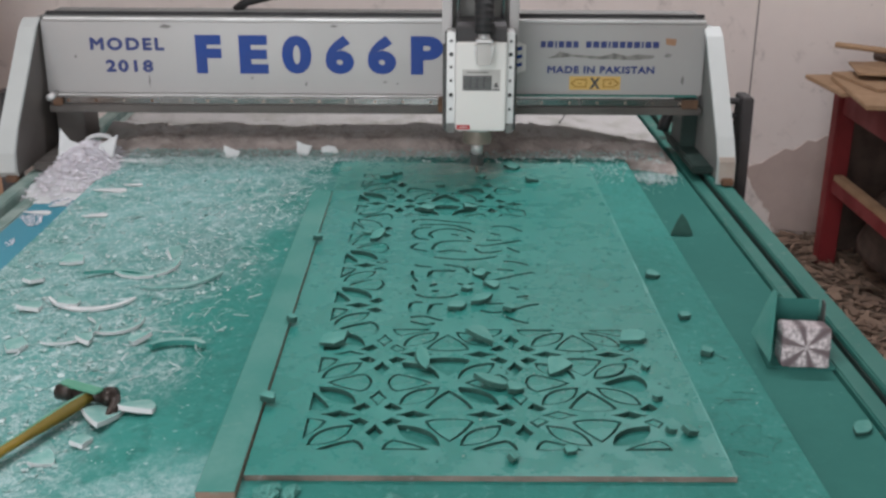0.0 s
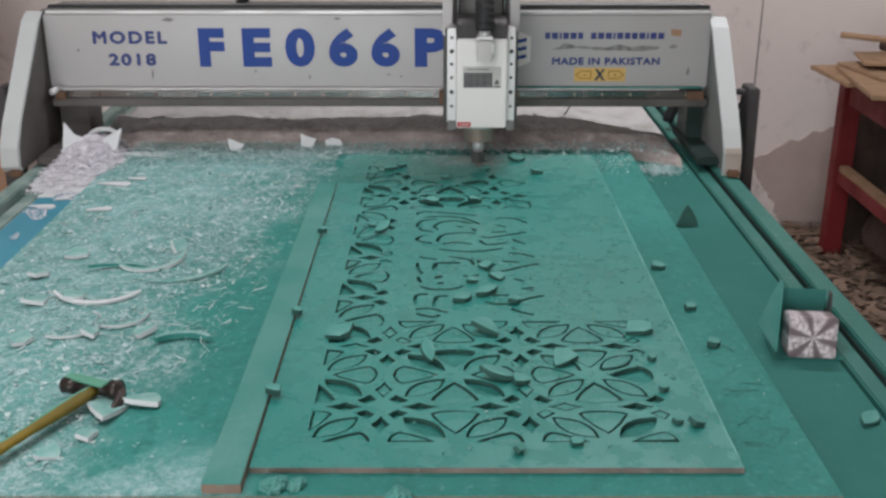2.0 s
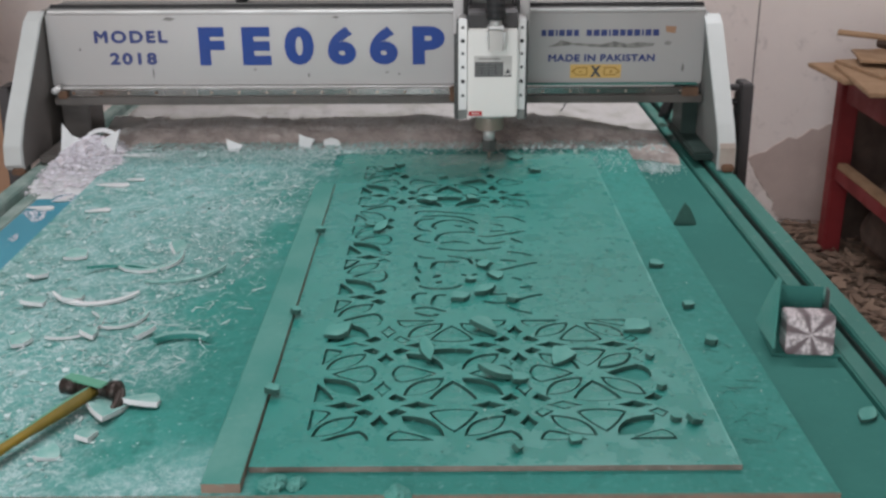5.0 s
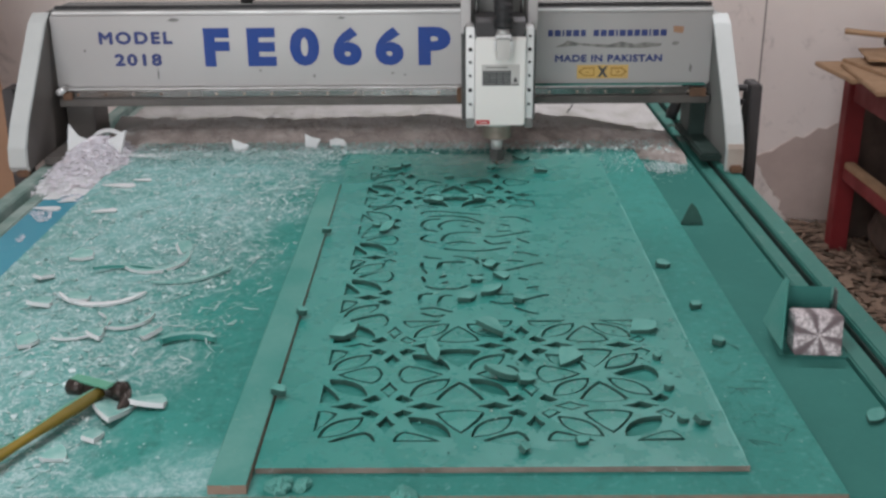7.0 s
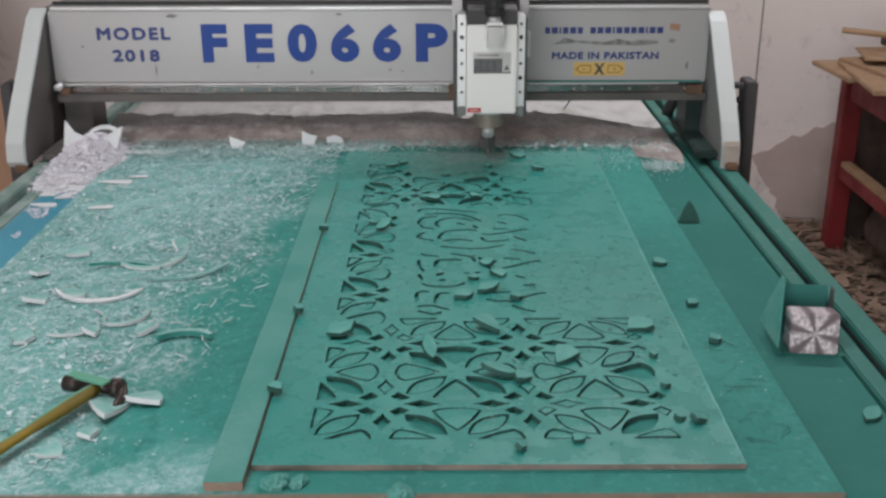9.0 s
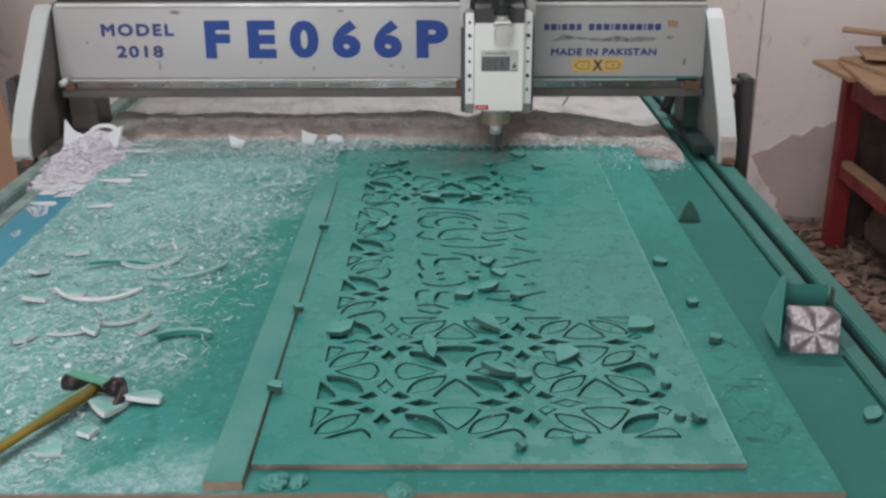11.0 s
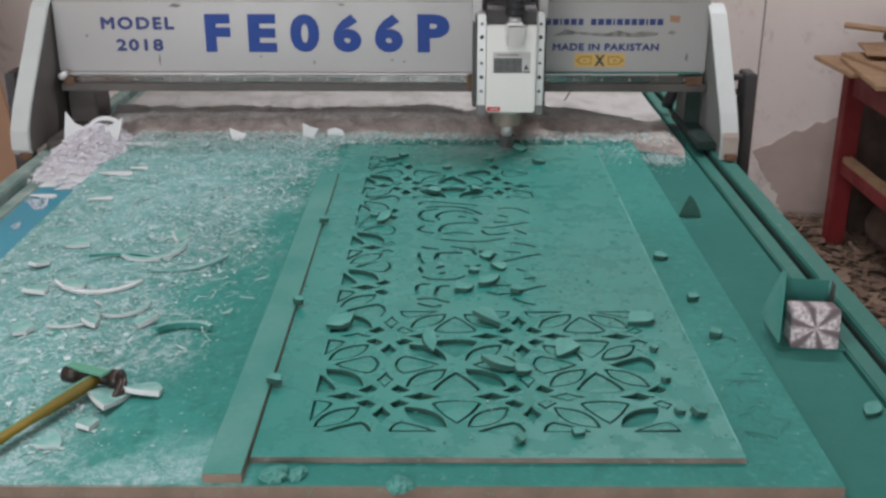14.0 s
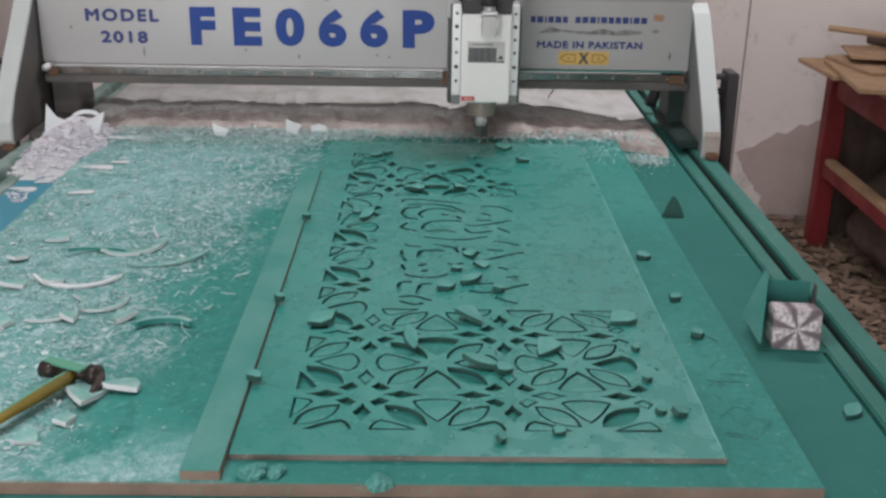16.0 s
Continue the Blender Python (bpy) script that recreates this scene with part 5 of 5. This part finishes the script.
    # a drooping cable behind each end, and the cable carrier on top
    part("cable", tube([(0.835, 0.24, 0.122), (0.815, 0.24, 0.105), (0.790, 0.24, 0.085), (0.770, 0.24, 0.058), (0.757, 0.24, 0.025), (0.753, 0.24, 0.008)], 0.016, 12), M_BLACK, g, "dark drooping cable", True)
    part("cable_arm", tube([(-0.352, 0.12, 0.334), (-0.325, 0.12, 0.356), (-0.26, 0.12, 0.372), (-0.05, 0.12, 0.40), (0.2, 0.12, 0.42)], 0.012, 10), M_BLACK, g, "black cable arm", True)

    # lettering
    for ch, a, c in zip("FE066P", (-0.432, -0.328, -0.226, -0.122, -0.021, 0.0830), (-0.3705, -0.259, -0.155, -0.053, 0.048, 0.1610)):
        lettering("letter", ch, a, c, 0.2005, 0.2925, 0.0, M_BLUEINK, g, "large blue character", 0.055)
    lettering("model_line", "MODEL", -0.681, -0.508, 0.2565, 0.2835, 0.0, M_NAVY, g, "blue lettering", 0.0, 1.25, 0.0019)
    lettering("year_line", "2018", -0.648, -0.538, 0.2045, 0.2305, 0.0, M_NAVY, g, "blue lettering", 0.0, 1.2, 0.0019)
    lettering("origin_line", "MADE IN PAKISTAN", 0.413, 0.669, 0.2065, 0.2225, 0.0, M_NAVY, g, "small blue lettering", 0.0, 1.1, 0.0011)
    widths = (0.9, 1.1, 0.35, 1, 1.1, 0.9, 0, 1, 1.1, 1.1, 0.35, 1.1, 1, 1, 1.1, 0.35, 1.1, 1.1)
    unit = (0.681 - 0.394) / (sum(w if w else 0.8 for w in widths) + 0.32 * len(widths))
    x = 0.394
    for w in widths:
        if w:
            part("maker_bar", facing(rect(x, x + w * unit, 0.2675, 0.2825), -0.0012, 0.0), M_NAVY, g)
        x += ((w if w else 0.8) + 0.32) * unit
    scuff = [(0.409, 0.242), (0.43, 0.2425), (0.47, 0.246), (0.53, 0.240), (0.56, 0.2405), (0.62, 0.2385), (0.664, 0.243), (0.668, 0.249), (0.63, 0.2525), (0.60, 0.2485), (0.57, 0.2545), (0.54, 0.247), (0.47, 0.251), (0.44, 0.258), (0.43, 0.249)]
    part("worn_print", facing(scuff, -0.0012, 0.0), M_SCUFF, g, "worn dark printed picture")
    part("tape_scrap", facing([(0.694, 0.276), (0.716, 0.273), (0.718, 0.289), (0.692, 0.291)], -0.001, 0.0), M_PLY, g, "brown scrap of tape")
    lab = part("axis_label", facing(rect(0.466, 0.590, 0.1655, 0.1985), -0.0012, 0.0), M_YELLOW, g, "yellow axis sticker")
    lettering("axis_letter", "X", 0.515, 0.541, 0.1685, 0.1955, -0.0012, M_INK, lab, "", 0.05)
    for s, text in ((-1, "-"), (1, "+")):
        cx = 0.528 + s * 0.038
        outer = [(cx + s * a, 0.182 + c) for a, c in ((-0.018, 0.010), (0.008, 0.010), (0.021, 0.0), (0.008, -0.010), (-0.018, -0.010))]
        inner = [(cx + s * a, 0.182 + c) for a, c in ((-0.0155, 0.0075), (0.007, 0.0075), (0.0165, 0.0), (0.007, -0.0075), (-0.0155, -0.0075))]
        part("arrow", facing(outer, -0.0019, -0.0012), M_OCHRE, lab)
        part("arrow_field", facing(inner, -0.0026, -0.0019), M_YELLOW, lab)
        lettering("sign", text, cx - 0.004 + s * -0.001, cx + 0.004 + s * -0.001, 0.1805 if s < 0 else 0.178, 0.1825 if s < 0 else 0.186, -0.0026, M_OCHRE, lab, "", 0.02)
    badge = part("badge", facing([(0.235, 0.214), (0.335, 0.2015), (0.3595, 0.213), (0.3595, 0.273), (0.335, 0.284), (0.235, 0.284)], -0.0012, 0.0), M_WHITE, g, "white badge with blue bars")
    for k in range(3):
        z = 0.221 + 0.0195 * k
        part("badge_bar", facing([(0.315, z - 0.006), (0.350, z + 0.002), (0.350, z + 0.0105), (0.315, z + 0.0025)], -0.002, -0.0012), M_BLUEINK, badge)

    for k, (x, z, w, h2) in enumerate(((-0.548, 0.181, 0.0022, 0.016), (-0.30, 0.190, 0.004, 0.004), (-0.17, 0.176, 0.003, 0.006), (0.02, 0.182, 0.005, 0.003), (-0.50, 0.312, 0.016, 0.005), (0.05, 0.178, 0.003, 0.003), (-0.72, 0.24, 0.003, 0.004), (0.70, 0.25, 0.010, 0.006), (0.74, 0.19, 0.004, 0.012), (-0.10, 0.315, 0.010, 0.003))):
        part("scuff_mark", facing([(x - w, z - h2 * 0.4), (x + w * 0.3, z - h2), (x + w, z + h2 * 0.2), (x - w * 0.2, z + h2)], -0.0008, 0.0), M_SCUFF, g, "dark scuff")

    # carriage: slides along the beam
    c = part("carriage", box(-0.060, 0.100, -0.105, -0.036, 0.10, 0.50, 0.003), M_SIDE, g, "grey dusty carriage plate")
    for xa, xb in ((-0.066, -0.044), (0.083, 0.105)):
        part("side_block", box(xa, xb, -0.165, -0.1055, 0.30, 0.52, 0.003), M_GREY, c)
        part("slide_bearing", box(xa - 0.008, xb + 0.008, -0.05, -0.0355, 0.118, 0.156, 0.003), M_BRONZE if xa < 0 else M_TIMBER, c, "brown bearing block")
        part("slide_side", box(xa + 0.002, xb - 0.002, -0.17, -0.1055, 0.105, 0.299, 0.002), M_DARK, c, "dark ragged slide cover")
    for x in (-0.030, 0.070):
        part("guide_rod", rod((x, -0.150, 0.30), (x, -0.150, 0.55), 0.0045, None, 16), M_CHROME, c, "bright guide rod", True)
    part("motor", box(-0.02, 0.06, -0.17, -0.106, 0.44, 0.52, 0.005), M_BLACK, c)

    # spindle head: rises and falls on the carriage
    h = part("spindle_head", box(-0.0355, 0.0745, FACE, -0.135, -0.118, 0.078, 0.003), M_WHITE, g, "white square spindle body")
    for s, xa, xb in ((-1, -0.0555, -0.0365), (1, 0.0755, 0.0935)):
        p = part("clamp_plate", box(xa, xb, -0.222, -0.160, -0.117, 0.097, 0.002), M_CLAMP, h, "brushed clamp plate")
        part("plate_edge", box(xa + (-0.004 if s < 0 else 0.0185), xb + (-0.0195 if s < 0 else 0.0045), -0.215, -0.165, -0.11, 0.09, 0.0008), M_DARK, h)
        for z, r in ((0.077, 0.0033), (0.048, 0.0046), (0.020, 0.0033), (-0.010, 0.0033), (-0.042, 0.0046), (-0.074, 0.0033)):
            part("bolt", rod(((xa + xb) / 2, -0.2235, z), ((xa + xb) / 2, -0.2215, z), r, None, 12), M_BLACK, h)
        part("foot_block", box(xa, xb, -0.226, -0.165, -0.128, -0.106, 0.002), M_SIDE, h)
    part("motor_cap", plate([(FACE + 0.004, 0.0785), (-0.137, 0.0785), (-0.137, 0.118), (FACE + 0.018, 0.118), (FACE + 0.004, 0.110)], -0.0345, 0.0735, bev=0.002), M_CAP, h, "dark motor cap")
    plug = part("plug", facing([(0.009, 0.034), (0.0385, 0.034), (0.0385, 0.082), (0.009, 0.082)], FACE - 0.030, FACE), M_PLATE, h, "grey cast plug housing")
    for s in (-1, 1):
        x = 0.0238 + s * 0.0175
        part("latch", facing([(x - 0.0028, 0.044), (x + s * 0.003, 0.052), (x + s * 0.003, 0.060), (x + 0.0028 * s, 0.074), (x - 0.0028 * s, 0.074)], FACE - 0.022, FACE - 0.008), M_CLAMP, plug)
    part("collar", box(0.0055, 0.042, FACE - 0.033, FACE - 0.001, 0.079, 0.088, 0.003), M_CLAMP, plug)
    part("gland", rod((0.0238, FACE - 0.016, 0.088), (0.0238, FACE - 0.016, 0.100), 0.0135, 0.0125, 18), M_CLAMP, plug, "", True)
    part("hose", tube([(0.0238, FACE - 0.016 + 0.0006 * k * k * 0.3, 0.100 + 0.006 * k) for k in range(22)], 0.0195, 16, None, 0.10), M_BLACK, h, "black ribbed hose")
    lab = part("rating_plate", facing(rect(-0.0215, 0.0615, -0.028, 0.019), FACE - 0.0008, FACE), M_PLATE, h, "printed rating plate")
    part("print_field", facing(rect(-0.0195, 0.0425, -0.0265, 0.0055), FACE - 0.0014, FACE - 0.0008), M_INK, lab)
    for k in range(5):
        z = 0.0015 - 0.0058 * k
        for a, b2 in ((-0.0175, -0.0055), (-0.003, 0.0095), (0.012, 0.0245), (0.027, 0.040)):
            part("print_bar", facing(rect(a, b2, z - 0.0011, z + 0.0011), FACE - 0.0020, FACE - 0.0014), M_SIDE, lab)
    part("print_bar", facing(rect(-0.012, 0.035, 0.011, 0.0145), FACE - 0.0014, FACE - 0.0008), M_SCUFF, lab)
    part("warning_mark", facing([(0.0465, -0.0195), (0.0585, -0.0195), (0.0525, -0.008)], FACE - 0.0014, FACE - 0.0008), M_INK, lab)
    part("print_bar", facing(rect(0.0445, 0.0605, -0.0265, -0.0235), FACE - 0.0014, FACE - 0.0008), M_INK, lab)
    red = part("red_label", facing(rect(-0.0335, -0.0035, -0.1145, -0.1045), FACE - 0.0008, FACE), M_RED, h, "small red label")
    part("label_bar", facing(rect(-0.027, -0.009, -0.1102, -0.1086), FACE - 0.0014, FACE - 0.0008), M_WHITE, red)
    part("nose", rod((0.0155, AXIS, -0.118), (0.0155, AXIS, -0.1245), 0.042, 0.040, 32), M_CLAMP, h, "", True)
    part("flange", rod((0.0155, AXIS, -0.1245), (0.0155, AXIS, -0.157), 0.0345, 0.0335, 32, None, 0.002), M_COLLET, h, "brown steel spindle flange")
    part("collet", rod((0.0155, AXIS, -0.157), (0.0155, AXIS, -0.184), 0.0135, 0.0130, 20), M_CLAMP, h, "bright collet", True)
    part("collet_nut", rod((0.0155, AXIS, -0.184), (0.0155, AXIS, -0.210), 0.0190, 0.0175, 6), M_DARK, h, "dark collet nut")
    bit = rod((0.0155, AXIS, -0.206), (0.0155, AXIS, -0.2285), 0.003, 0.003, 12)
    part("router_bit", bit, M_COLLET, h, "thin router bit", True)
    return g, c, h


workshop()
red_table()
leaning_sheet()
router_table()
blue_sheet()
base_sheet()
batten()
fretwork_board()
loose_pieces()
scraps()
dust_bank()
floor_litter()
hammer()
cleaning_box()
GANTRY, CARRIAGE, HEAD = gantry()


def motions():
    walk(GANTRY, [(t, pose(0, y, 0)) for t, y, x, z in MACHINE])
    walk(CARRIAGE, [(t, pose(x, 0, 0)) for t, y, x, z in MACHINE])
    walk(HEAD, [(t, pose(x, 0, z)) for t, y, x, z in MACHINE])


motions()
